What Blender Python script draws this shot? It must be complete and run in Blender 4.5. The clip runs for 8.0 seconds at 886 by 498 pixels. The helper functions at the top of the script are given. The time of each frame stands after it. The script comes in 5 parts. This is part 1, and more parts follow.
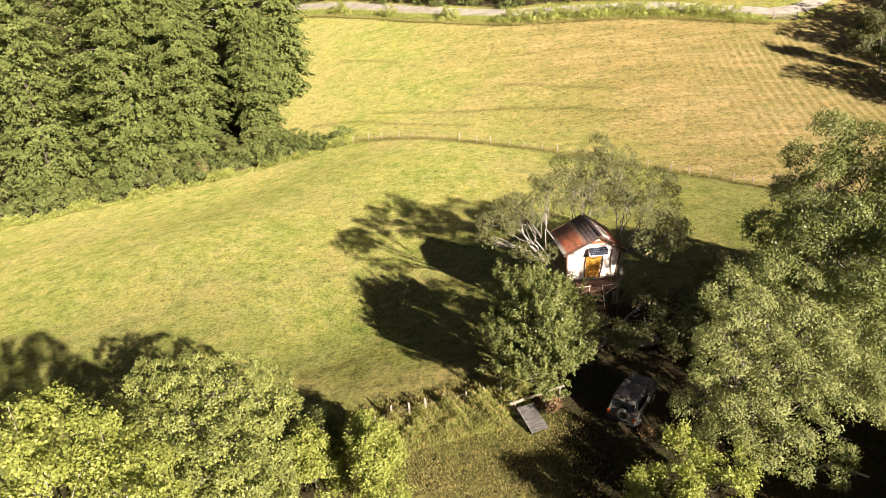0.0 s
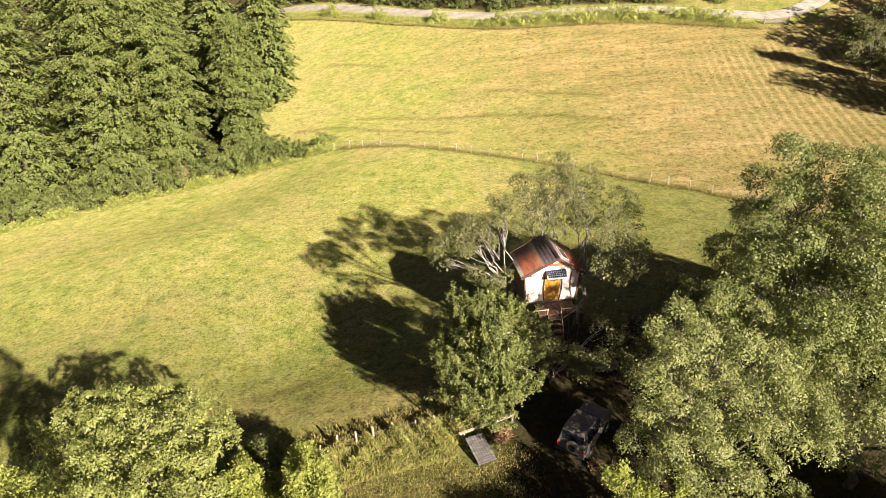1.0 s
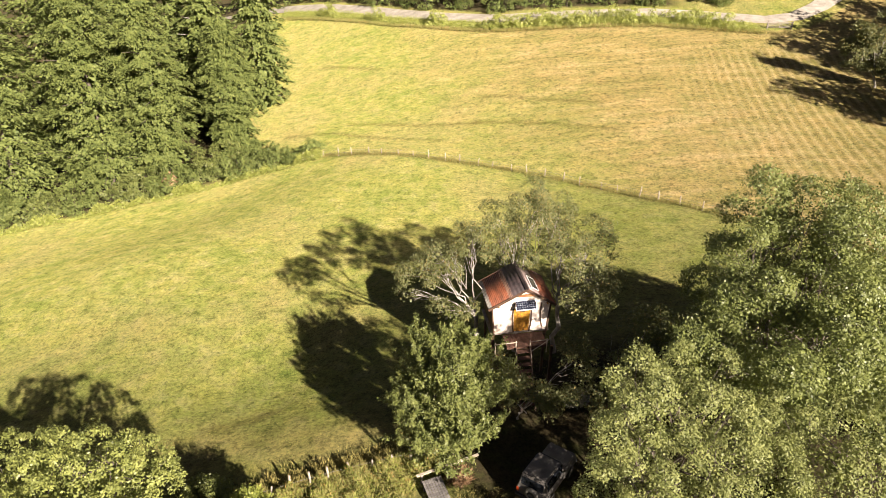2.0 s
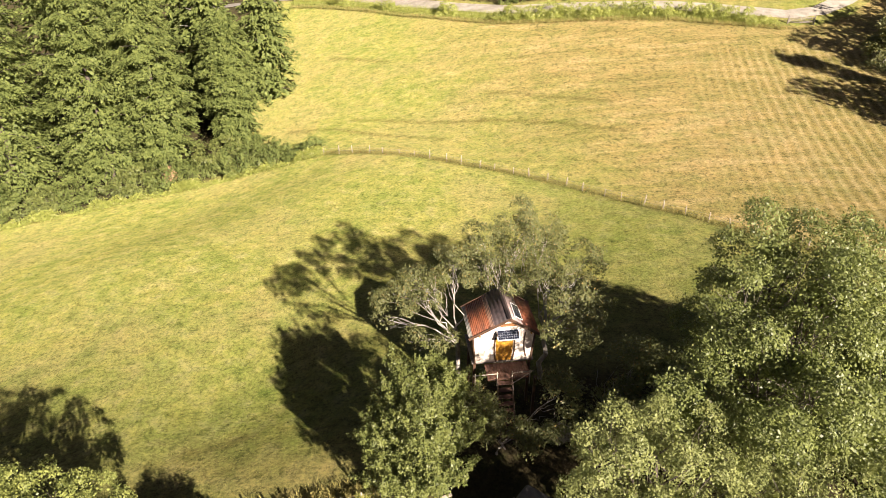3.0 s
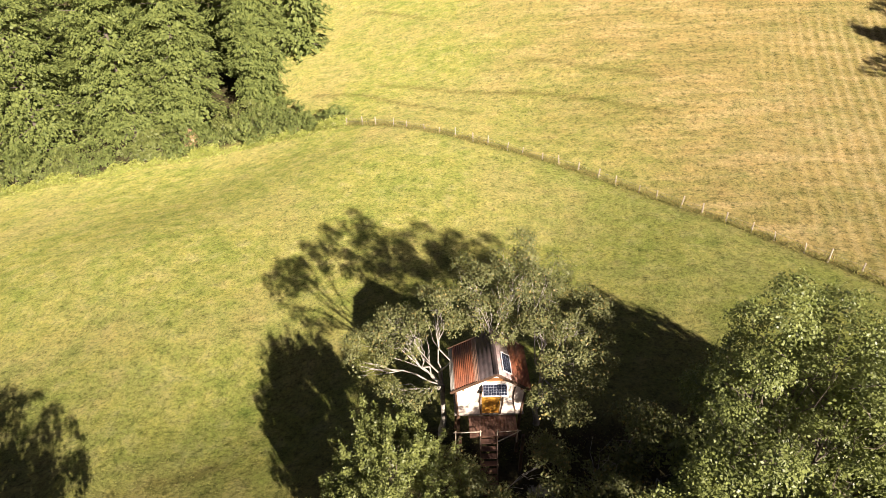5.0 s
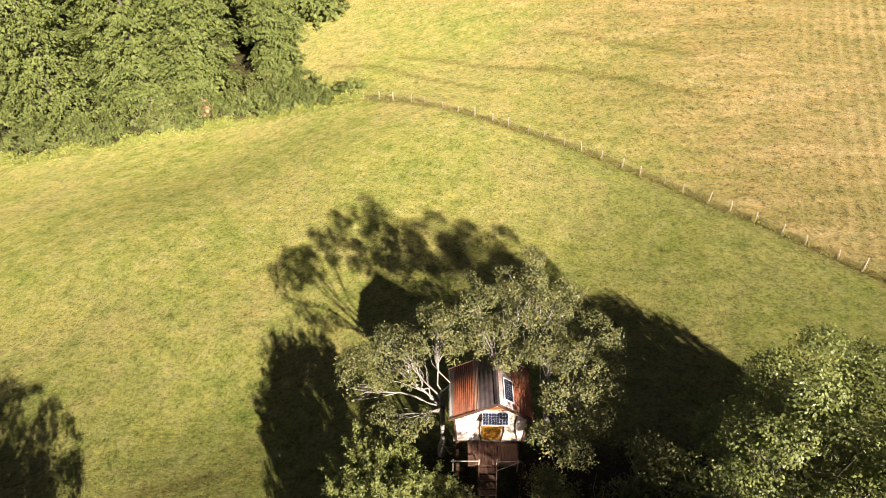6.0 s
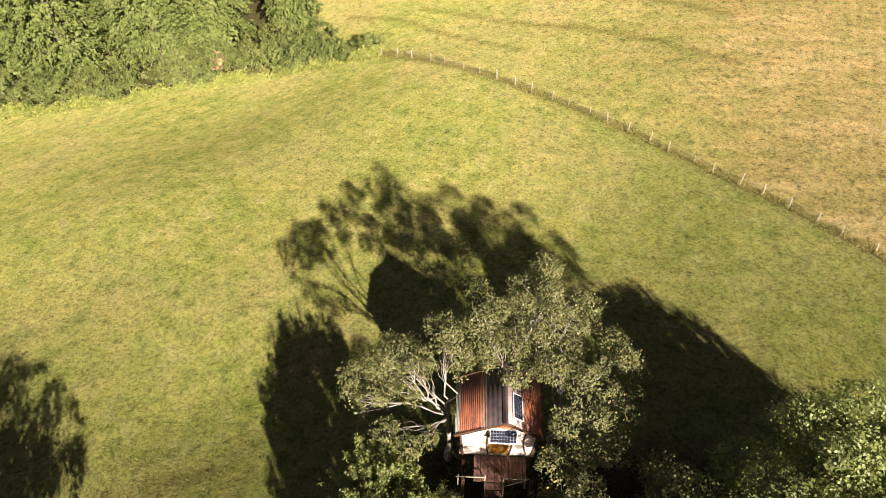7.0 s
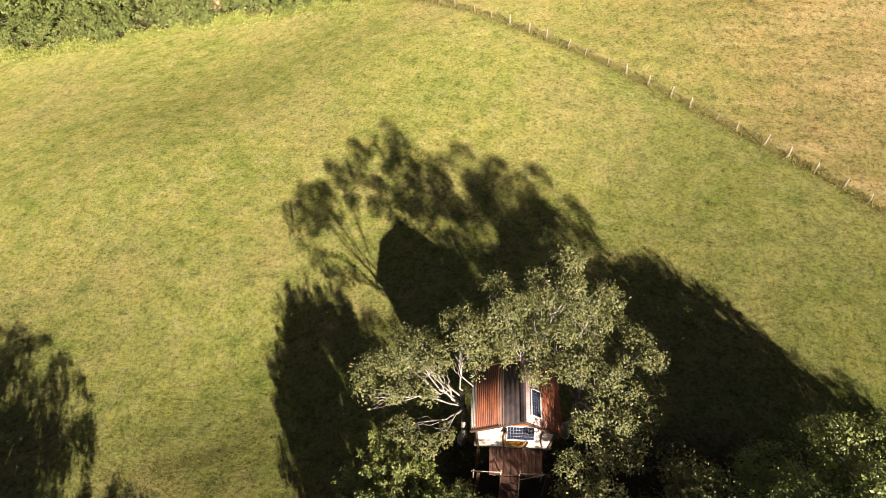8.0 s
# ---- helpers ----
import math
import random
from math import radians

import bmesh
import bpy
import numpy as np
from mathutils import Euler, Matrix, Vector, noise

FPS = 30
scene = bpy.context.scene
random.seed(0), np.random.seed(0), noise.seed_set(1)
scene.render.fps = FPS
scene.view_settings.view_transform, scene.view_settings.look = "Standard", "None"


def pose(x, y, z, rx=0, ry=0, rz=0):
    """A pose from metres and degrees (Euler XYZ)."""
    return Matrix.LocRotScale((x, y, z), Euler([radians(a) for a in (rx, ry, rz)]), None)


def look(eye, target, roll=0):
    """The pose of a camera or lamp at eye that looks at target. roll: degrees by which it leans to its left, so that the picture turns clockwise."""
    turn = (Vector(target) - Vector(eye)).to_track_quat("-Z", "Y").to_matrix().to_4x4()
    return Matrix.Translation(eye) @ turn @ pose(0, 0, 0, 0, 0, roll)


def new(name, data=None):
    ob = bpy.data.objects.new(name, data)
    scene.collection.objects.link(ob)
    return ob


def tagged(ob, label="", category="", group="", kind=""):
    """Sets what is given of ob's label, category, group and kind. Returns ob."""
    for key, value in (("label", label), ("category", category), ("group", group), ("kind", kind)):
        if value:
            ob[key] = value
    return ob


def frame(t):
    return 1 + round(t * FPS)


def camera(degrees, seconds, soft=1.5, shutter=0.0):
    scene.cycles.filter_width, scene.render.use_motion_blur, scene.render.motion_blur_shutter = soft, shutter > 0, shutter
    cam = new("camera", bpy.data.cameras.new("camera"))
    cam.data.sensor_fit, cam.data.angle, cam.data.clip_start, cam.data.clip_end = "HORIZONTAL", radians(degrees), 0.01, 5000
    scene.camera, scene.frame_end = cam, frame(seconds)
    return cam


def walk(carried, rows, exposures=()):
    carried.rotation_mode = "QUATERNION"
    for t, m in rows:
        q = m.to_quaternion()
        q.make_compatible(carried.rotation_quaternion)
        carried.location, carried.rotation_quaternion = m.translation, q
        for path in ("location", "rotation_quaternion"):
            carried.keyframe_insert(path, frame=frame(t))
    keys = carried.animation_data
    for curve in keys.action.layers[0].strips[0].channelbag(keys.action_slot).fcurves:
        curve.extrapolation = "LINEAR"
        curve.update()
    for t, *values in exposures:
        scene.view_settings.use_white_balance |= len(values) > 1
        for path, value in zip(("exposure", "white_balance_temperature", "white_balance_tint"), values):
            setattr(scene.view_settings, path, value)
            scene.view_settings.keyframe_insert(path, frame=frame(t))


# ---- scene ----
cam = camera(65.0, 8.0, soft=0.75)
METRES, EYE, TILT, LEAN, TURN = 26.0, 25.0, -29.0, 0.0, 0.0
ROWS = [
    (0.0, 0.0, 0.0, 0.0, -0.0, 0.0, -0.0),
    (0.5, 0.0513, 0.0139, 0.0214, 0.01, -0.16, -0.02),
    (1.0, 0.1006, 0.0349, 0.0497, 0.34, -0.19, -0.18),
    (1.5, 0.1464, 0.0616, 0.0825, 0.67, -0.31, -0.38),
    (3.0, 0.2563, 0.1598, 0.1983, 2.63, -2.08, -1.57),
    (3.5, 0.2853, 0.1988, 0.2404, 3.65, -3.13, -2.14),
    (4.0, 0.3102, 0.24, 0.282, 4.73, -4.36, -2.72),
    (5.5, 0.3613, 0.3752, 0.4138, 8.16, -9.09, -4.57),
    (6.0, 0.3669, 0.4206, 0.4596, 9.33, -11.08, -5.19),
    (6.5, 0.3653, 0.4669, 0.5045, 10.45, -13.47, -5.8),
    (7.0, 0.3566, 0.5128, 0.5494, 11.31, -16.37, -6.27),
    (7.5, 0.3382, 0.5536, 0.5886, 11.8, -19.52, -6.45),
    (8.0, 0.313, 0.5891, 0.6216, 11.63, -22.49, -6.37),
]
walk(cam, [(t, pose(0, 0, EYE, TILT, LEAN, TURN) @ pose(METRES * x, METRES * y, METRES * z, 90 + pitch, roll, yaw)) for t, x, y, z, yaw, pitch, roll in ROWS],
     exposures=[(0.0, 1.76), (8.0, 1.76)])

# ---- world and sun: a low, warm late-afternoon sun from behind the camera's right shoulder ----
SUN_WAY = Vector((-0.508, 0.7245, -0.4675)).normalized()
world = bpy.data.worlds.new("sky")
scene.world = world
world.use_nodes = True
sky = world.node_tree.nodes.new("ShaderNodeTexSky")
sky.sky_type, sky.sun_disc = "NISHITA", False
sky.sun_elevation = math.asin(-SUN_WAY.z)
sky.sun_rotation = math.atan2(-SUN_WAY.x, -SUN_WAY.y)
backing = world.node_tree.nodes["Background"]
backing.inputs["Strength"].default_value = 0.017
haze = world.node_tree.nodes.new("ShaderNodeMix")
haze.data_type, haze.blend_type = "RGBA", "MULTIPLY"
haze.inputs[0].default_value = 1.0
haze.inputs[7].default_value = (1.25, 0.92, 0.92, 1)
world.node_tree.links.new(sky.outputs["Color"], haze.inputs[6])
world.node_tree.links.new(haze.outputs[2], backing.inputs["Color"])
sun_data = bpy.data.lights.new("sun", "SUN")
sun_data.energy, sun_data.angle, sun_data.color = 5.0, radians(0.6), (1.0, 0.88, 0.78)
sun = new("sun", sun_data)
sun.matrix_world = look((20, -30, 60), Vector((20, -30, 60)) + SUN_WAY)


# ---- materials ----
def shader(name):
    m = bpy.data.materials.new(name)
    m.use_nodes = True
    nt = m.node_tree
    return m, nt, nt.nodes["Principled BSDF"], nt.nodes["Material Output"]


def noise_node(nt, scale, detail=4.0, rough=0.6, stretch=None, coord="Object"):
    tc = nt.nodes.new("ShaderNodeTexCoord")
    n = nt.nodes.new("ShaderNodeTexNoise")
    n.inputs["Scale"].default_value, n.inputs["Detail"].default_value, n.inputs["Roughness"].default_value = scale, detail, rough
    out = tc.outputs[coord]
    if stretch:
        mp = nt.nodes.new("ShaderNodeMapping")
        mp.inputs["Scale"].default_value = stretch
        nt.links.new(out, mp.inputs["Vector"])
        out = mp.outputs["Vector"]
    nt.links.new(out, n.inputs["Vector"])
    return n.outputs["Fac"]


def ramp(nt, fac, stops):
    r = nt.nodes.new("ShaderNodeValToRGB")
    while len(r.color_ramp.elements) < len(stops):
        r.color_ramp.elements.new(0.5)
    for e, (p, col) in zip(r.color_ramp.elements, stops):
        e.position, e.color = p, (*col, 1)
    nt.links.new(fac, r.inputs["Fac"])
    return r.outputs["Color"]


def blend(nt, fac, a, b, mode="MIX"):
    x = nt.nodes.new("ShaderNodeMix")
    x.data_type, x.blend_type = "RGBA", mode
    for sock, v in ((x.inputs[0], fac), (x.inputs[6], a), (x.inputs[7], b)):
        if isinstance(v, (int, float)):
            sock.default_value = v
        elif isinstance(v, tuple):
            sock.default_value = (*v, 1)
        else:
            nt.links.new(v, sock)
    return x.outputs[2]


def calc(nt, op, a, b=0.0, c=0.0):
    x = nt.nodes.new("ShaderNodeMath")
    x.operation = op
    for sock, v in zip(x.inputs, (a, b, c)):
        if isinstance(v, (int, float)):
            sock.default_value = v
        else:
            nt.links.new(v, sock)
    return x.outputs[0]


def relief(nt, bsdf, height, strength, distance):
    b = nt.nodes.new("ShaderNodeBump")
    b.inputs["Strength"].default_value, b.inputs["Distance"].default_value = strength, distance
    nt.links.new(height, b.inputs["Height"])
    nt.links.new(b.outputs["Normal"], bsdf.inputs["Normal"])


def surface(name, dark, light, scale=3.0, fine=40.0, rough=0.8, metal=0.0, bump=0.3, depth=0.01, stretch=None, vary=0.25):
    """A worn surface: two tones in patches, fine grain over them, its own tone for each piece."""
    m, nt, bsdf, _ = shader(name)
    big = noise_node(nt, scale, 5.0, 0.6, stretch)
    small = noise_node(nt, fine, 3.0, 0.7, stretch)
    col = ramp(nt, big, [(0.35, dark), (0.65, light)])
    col = blend(nt, 0.5, col, ramp(nt, small, [(0.3, (0.45, 0.45, 0.45)), (0.7, (1.25, 1.25, 1.25))]), "MULTIPLY")
    info = nt.nodes.new("ShaderNodeObjectInfo")
    k = calc(nt, "MULTIPLY_ADD", info.outputs["Random"], vary, 1.0 - vary / 2)
    tone = nt.nodes.new("ShaderNodeCombineXYZ")
    for i in range(3):
        nt.links.new(k, tone.inputs[i])
    col = blend(nt, 1.0, col, tone.outputs[0], "MULTIPLY")
    nt.links.new(col, bsdf.inputs["Base Color"])
    bsdf.inputs["Roughness"].default_value, bsdf.inputs["Metallic"].default_value = rough, metal
    relief(nt, bsdf, small, bump, depth)
    return m


def leafage(name, dark, light, dry=None, gloss=0.4, through_light=0.2, shine=0.4):
    """Leaves: every leaf its own green, some light coming through, a slight gloss."""
    m, nt, bsdf, out = shader(name)
    geo = nt.nodes.new("ShaderNodeNewGeometry")
    isl = geo.outputs["Random Per Island"]
    patch = noise_node(nt, 1.9, 2.0)
    mixed = calc(nt, "ADD", calc(nt, "MULTIPLY", isl, 0.15), calc(nt, "MULTIPLY", patch, 0.90))
    col = ramp(nt, mixed, [(0.2, dark), (0.8, light)])
    if dry:
        col = blend(nt, calc(nt, "GREATER_THAN", isl, 0.94), col, dry)
    nt.links.new(col, bsdf.inputs["Base Color"])
    bsdf.inputs["Roughness"].default_value = gloss
    bsdf.inputs["Specular IOR Level"].default_value = shine
    tr = nt.nodes.new("ShaderNodeBsdfTranslucent")
    nt.links.new(blend(nt, 1.0, col, (1.25, 1.35, 0.55), "MULTIPLY"), tr.inputs["Color"])
    mx = nt.nodes.new("ShaderNodeMixShader")
    mx.inputs["Fac"].default_value = through_light
    nt.links.new(bsdf.outputs[0], mx.inputs[1])
    nt.links.new(tr.outputs[0], mx.inputs[2])
    nt.links.new(mx.outputs[0], out.inputs["Surface"])
    return m


def ground_material():
    """Mown meadow, dry stubble with swath rows, and fallen leaves with tree shade in their colour, mixed by what grows
    where.
    """
    m, nt, bsdf, _ = shader("meadow_and_stubble")
    fine = noise_node(nt, 5.0, 6.0, 0.75)
    mid = noise_node(nt, 0.9, 5.0, 0.65)
    wide = noise_node(nt, 0.09, 4.0, 0.6)
    grain = noise_node(nt, 16.0, 3.0, 0.8)
    drawn = noise_node(nt, 0.35, 4.0, 0.6, (0.25, 1.6, 1.0))

    def mask(key):
        a = nt.nodes.new("ShaderNodeAttribute")
        a.attribute_name = key
        return a.outputs["Fac"]
    green = ramp(nt, mid, [(0.30, (0.126, 0.142, 0.035)), (0.50, (0.196, 0.196, 0.054)), (0.72, (0.255, 0.232, 0.097))])
    green = blend(nt, calc(nt, "MULTIPLY", calc(nt, "SUBTRACT", wide, 0.46), 2.6), green, (0.246, 0.214, 0.090))
    straw = ramp(nt, drawn, [(0.30, (0.156, 0.132, 0.047)), (0.50, (0.220, 0.173, 0.071)), (0.70, (0.287, 0.221, 0.110))])
    edge = calc(nt, "MULTIPLY", calc(nt, "SUBTRACT", wide, 0.5), 1.2)
    dry = calc(nt, "ADD", mask("dry"), edge)
    dry_c = nt.nodes.new("ShaderNodeClamp")
    nt.links.new(calc(nt, "MULTIPLY", dry, calc(nt, "ADD", mid, 0.55)), dry_c.inputs["Value"])
    col = blend(nt, dry_c.outputs[0], green, straw)
    tuft = noise_node(nt, 1.7, 6.0, 0.82)
    rough_tone = ramp(nt, tuft, [(0.36, (0.34, 0.40, 0.28)), (0.47, (1.0, 1.0, 1.0)), (0.62, (1.36, 1.32, 1.28))])
    col = blend(nt, calc(nt, "MULTIPLY_ADD", dry_c.outputs[0], 0.35, 0.65), col, blend(nt, 1.0, col, rough_tone, "MULTIPLY"))
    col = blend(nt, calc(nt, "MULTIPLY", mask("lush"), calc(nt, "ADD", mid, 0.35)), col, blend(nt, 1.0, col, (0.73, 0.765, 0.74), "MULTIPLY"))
    # mown rows across the dry field
    tc = nt.nodes.new("ShaderNodeTexCoord")
    mp = nt.nodes.new("ShaderNodeMapping")
    mp.inputs["Rotation"].default_value = (0, 0, radians(8.8))
    nt.links.new(tc.outputs["Object"], mp.inputs["Vector"])
    wv = nt.nodes.new("ShaderNodeTexWave")
    wv.bands_direction, wv.wave_profile = "X", "SIN"
    wv.inputs["Scale"].default_value, wv.inputs["Distortion"].default_value, wv.inputs["Detail Scale"].default_value = 0.290, 1.1, 0.9
    nt.links.new(mp.outputs[0], wv.inputs["Vector"])
    broken = calc(nt, "MULTIPLY", mask("rows"), calc(nt, "MULTIPLY", tuft, 1.7))
    ridge = calc(nt, "POWER", wv.outputs["Fac"], 3.0)
    furrow = calc(nt, "POWER", calc(nt, "SUBTRACT", 1.0, wv.outputs["Fac"]), 1.5)
    col = blend(nt, calc(nt, "MULTIPLY", broken, calc(nt, "MULTIPLY", furrow, calc(nt, "MULTIPLY", mid, 0.85))), col, (0.115, 0.096, 0.023))
    col = blend(nt, calc(nt, "MULTIPLY", broken, calc(nt, "MULTIPLY", ridge, 0.52)), col, (0.320, 0.259, 0.134))
    col = blend(nt, calc(nt, "MULTIPLY", mask("track"), calc(nt, "MULTIPLY", mid, 1.3)), col, (0.077, 0.070, 0.018))
    # fallen leaves, painted extra dark to hold the shade under the trees
    litter_and_shade = ramp(nt, mid, [(0.35, (0.022, 0.017, 0.011)), (0.65, (0.055, 0.044, 0.022))])
    shaded_floor = nt.nodes.new("ShaderNodeClamp")
    nt.links.new(calc(nt, "ADD", mask("litter_and_shade"), calc(nt, "MULTIPLY", calc(nt, "SUBTRACT", mid, 0.5), calc(nt, "MULTIPLY", mask("litter_and_shade"), 1.5))), shaded_floor.inputs["Value"])
    col = blend(nt, shaded_floor.outputs[0], col, litter_and_shade)
    blotch = noise_node(nt, 0.38, 6.0, 0.75)
    col = blend(nt, 0.6, col, ramp(nt, blotch, [(0.36, (0.66, 0.80, 0.62)), (0.5, (1.0, 1.0, 1.0)), (0.64, (1.20, 1.08, 1.10))]), "MULTIPLY")
    col = blend(nt, 0.95, col, ramp(nt, fine, [(0.30, (0.28, 0.32, 0.24)), (0.50, (1.0, 1.0, 1.0)), (0.68, (1.32, 1.33, 1.22))]), "MULTIPLY")
    col = blend(nt, 0.6, col, ramp(nt, grain, [(0.3, (0.45, 0.48, 0.40)), (0.7, (1.3, 1.28, 1.1))]), "MULTIPLY")
    nt.links.new(col, bsdf.inputs["Base Color"])
    bsdf.inputs["Roughness"].default_value = 1.0
    bsdf.inputs["Specular IOR Level"].default_value = 0.1
    bsdf.inputs["Diffuse Roughness"].default_value = 1.0
    relief(nt, bsdf, calc(nt, "MULTIPLY_ADD", tuft, 0.9, fine), 0.7, 0.125)
    return m


M_GROUND = ground_material()
M_GRAVEL = surface("pale_gravel", (0.30, 0.26, 0.20), (0.48, 0.43, 0.35), 0.8, 12.0, 0.95, bump=0.5, depth=0.03)
M_BARK_PALE = surface("pale_lichened_bark", (0.20, 0.175, 0.14), (0.46, 0.42, 0.36), 2.5, 25.0, 0.9, bump=0.7, depth=0.02)
M_BARK = surface("brown_bark", (0.055, 0.042, 0.030), (0.15, 0.12, 0.09), 2.5, 22.0, 0.95, bump=0.8, depth=0.03)
M_LEAF_HOST = leafage("grey_green_leaves", (0.062, 0.071, 0.024), (0.195, 0.197, 0.074), (0.26, 0.20, 0.07), 0.5, 0.2, 0.3)
M_LEAF_FRUIT = leafage("fresh_green_leaves", (0.070, 0.090, 0.022), (0.215, 0.230, 0.066), None, 0.45, 0.2, 0.35)
M_LEAF_SOFT = leafage("soft_green_leaves", (0.070, 0.090, 0.027), (0.310, 0.322, 0.108), None, 0.5, 0.2, 0.3)
M_LEAF_WALNUT = leafage("glossy_broad_leaves", (0.060, 0.080, 0.019), (0.335, 0.352, 0.095), None, 0.45, 0.2, 0.3)
M_LEAF_TALL = leafage("dark_broad_leaves", (0.026, 0.038, 0.012), (0.245, 0.272, 0.077), None, 0.45, 0.2, 0.35)
M_LEAF_BRIGHT = leafage("bright_yellow_green_leaves", (0.100, 0.125, 0.022), (0.360, 0.380, 0.085), (0.40, 0.39, 0.11), 0.5, 0.28, 0.25)
M_LEAF_WOOD = leafage("woodland_leaves", (0.034, 0.054, 0.015), (0.215, 0.243, 0.066), None, 0.6, 0.2, 0.2)
M_LEAF_HEDGE = leafage("hedge_leaves", (0.130, 0.160, 0.028), (0.42, 0.43, 0.100), (0.48, 0.46, 0.22), 0.6)
M_WEED = leafage("sunburnt_weeds", (0.165, 0.160, 0.050), (0.390, 0.345, 0.130), (0.44, 0.28, 0.10), 0.85, 0.3, 0.15)
M_GRASS = leafage("short_grass", (0.137, 0.148, 0.036), (0.248, 0.234, 0.083), None, 0.9, 0.25, 0.1)
M_YARD = leafage("rough_yard_grass", (0.139, 0.129, 0.038), (0.346, 0.283, 0.099), None, 0.9, 0.2, 0.1)
M_STRAW = leafage("cut_straw", (0.166, 0.133, 0.050), (0.288, 0.230, 0.104), None, 0.9, 0.15, 0.1)
M_POST = surface("weathered_post_wood", (0.26, 0.21, 0.15), (0.50, 0.43, 0.33), 3.0, 30.0, 0.9)
M_PLANK = surface("weathered_boards", (0.13, 0.105, 0.085), (0.28, 0.24, 0.20), 2.0, 35.0, 0.85, stretch=(1, 8, 8))
M_PALLET = surface("grey_pallet_wood", (0.07, 0.062, 0.055), (0.16, 0.145, 0.13), 2.0, 35.0, 0.9, stretch=(1, 8, 8))
M_DECK = surface("brown_deck_boards", (0.062, 0.028, 0.018), (0.145, 0.072, 0.045), 2.0, 35.0, 0.75)
M_TIMBER = surface("orange_stained_timber", (0.24, 0.10, 0.03), (0.46, 0.22, 0.07), 2.0, 30.0, 0.6)
M_DARKWOOD = surface("dark_stained_timber", (0.035, 0.018, 0.010), (0.10, 0.05, 0.025), 3.0, 30.0, 0.65)
M_WALL = surface("cream_painted_boards", (0.62, 0.50, 0.40), (0.82, 0.72, 0.62), 1.5, 20.0, 0.7, bump=0.15)
M_DOOR = surface("amber_varnished_door", (0.30, 0.115, 0.012), (0.62, 0.33, 0.040), 3.5, 18.0, 0.45, bump=0.1)
M_RUST = surface("rust_red_corrugated_sheet", (0.12, 0.040, 0.018), (0.34, 0.105, 0.045), 1.6, 14.0, 0.6, stretch=(2.2, 0.5, 1))
M_GREYROOF = surface("grey_corrugated_sheet", (0.16, 0.15, 0.13), (0.28, 0.26, 0.22), 2.0, 14.0, 0.55)
M_DARKROOF = surface("dark_slate_sheet", (0.030, 0.022, 0.022), (0.090, 0.060, 0.056), 1.2, 12.0, 0.62)
M_PINKROOF = surface("faded_pinkish_sheet", (0.20, 0.14, 0.13), (0.36, 0.27, 0.25), 1.5, 12.0, 0.55)
M_BROWNROOF = surface("brown_weathered_sheet", (0.11, 0.060, 0.040), (0.26, 0.145, 0.095), 1.6, 14.0, 0.55, stretch=(2.2, 0.5, 1))
M_FRAME = surface("white_metal_frame", (0.66, 0.64, 0.62), (0.82, 0.80, 0.77), 3.0, 30.0, 0.4, bump=0.05)
M_BACKSHEET = surface("grey_backsheet", (0.26, 0.27, 0.30), (0.34, 0.35, 0.38), 4.0, 30.0, 0.4, bump=0.02)
M_CELL = surface("blue_black_solar_cells", (0.010, 0.012, 0.020), (0.030, 0.034, 0.052), 4.0, 30.0, 0.12, bump=0.02)
M_CAR = surface("dusty_grey_car_paint", (0.065, 0.058, 0.050), (0.13, 0.118, 0.104), 1.5, 25.0, 0.6, metal=0.0, bump=0.05)
M_GLASS_DARK = surface("dark_car_glass", (0.010, 0.012, 0.014), (0.03, 0.034, 0.04), 2.0, 20.0, 0.06, bump=0.02)
M_RUBBER = surface("black_rubber", (0.012, 0.012, 0.012), (0.03, 0.03, 0.03), 4.0, 40.0, 0.8)
M_LAMP_RED = surface("red_lamp_glass", (0.25, 0.03, 0.01), (0.42, 0.07, 0.02), 6.0, 40.0, 0.2, bump=0.02)


# ---- mesh helpers ----
def mesh_of(name, verts, faces, material, smooth=False):
    me = bpy.data.meshes.new(name)
    me.from_pydata(verts, [], faces)
    me.materials.append(material)
    if smooth:
        me.polygons.foreach_set("use_smooth", [True] * len(me.polygons))
    me.update()
    return me


def part(name, data, material, parent, label=""):
    if isinstance(data, bmesh.types.BMesh):
        me = bpy.data.meshes.new(name)
        data.to_mesh(me)
        data.free()
        me.materials.append(material)
        data = me
    ob = new(name, data)
    ob.parent = parent
    return tagged(ob, label) if label else ob


def thing(name, m, label, category, group="", kind=""):
    ob = new(name)
    ob.empty_display_size = 0.3
    ob.matrix_world = m
    return tagged(ob, label, category, group, kind)


def box(x0, y0, z0, x1, y1, z1, bevel=0.01, bm=None):
    bm = bm or bmesh.new()
    made = bmesh.ops.create_cube(bm, size=1.0)["verts"]
    for v in made:
        v.co = Vector(((x0 + x1) / 2 + v.co.x * (x1 - x0), (y0 + y1) / 2 + v.co.y * (y1 - y0), (z0 + z1) / 2 + v.co.z * (z1 - z0)))
    if bevel:
        edges = list({e for v in made for e in v.link_edges})
        bmesh.ops.bevel(bm, geom=edges, offset=bevel, segments=1, affect="EDGES")
    return bm


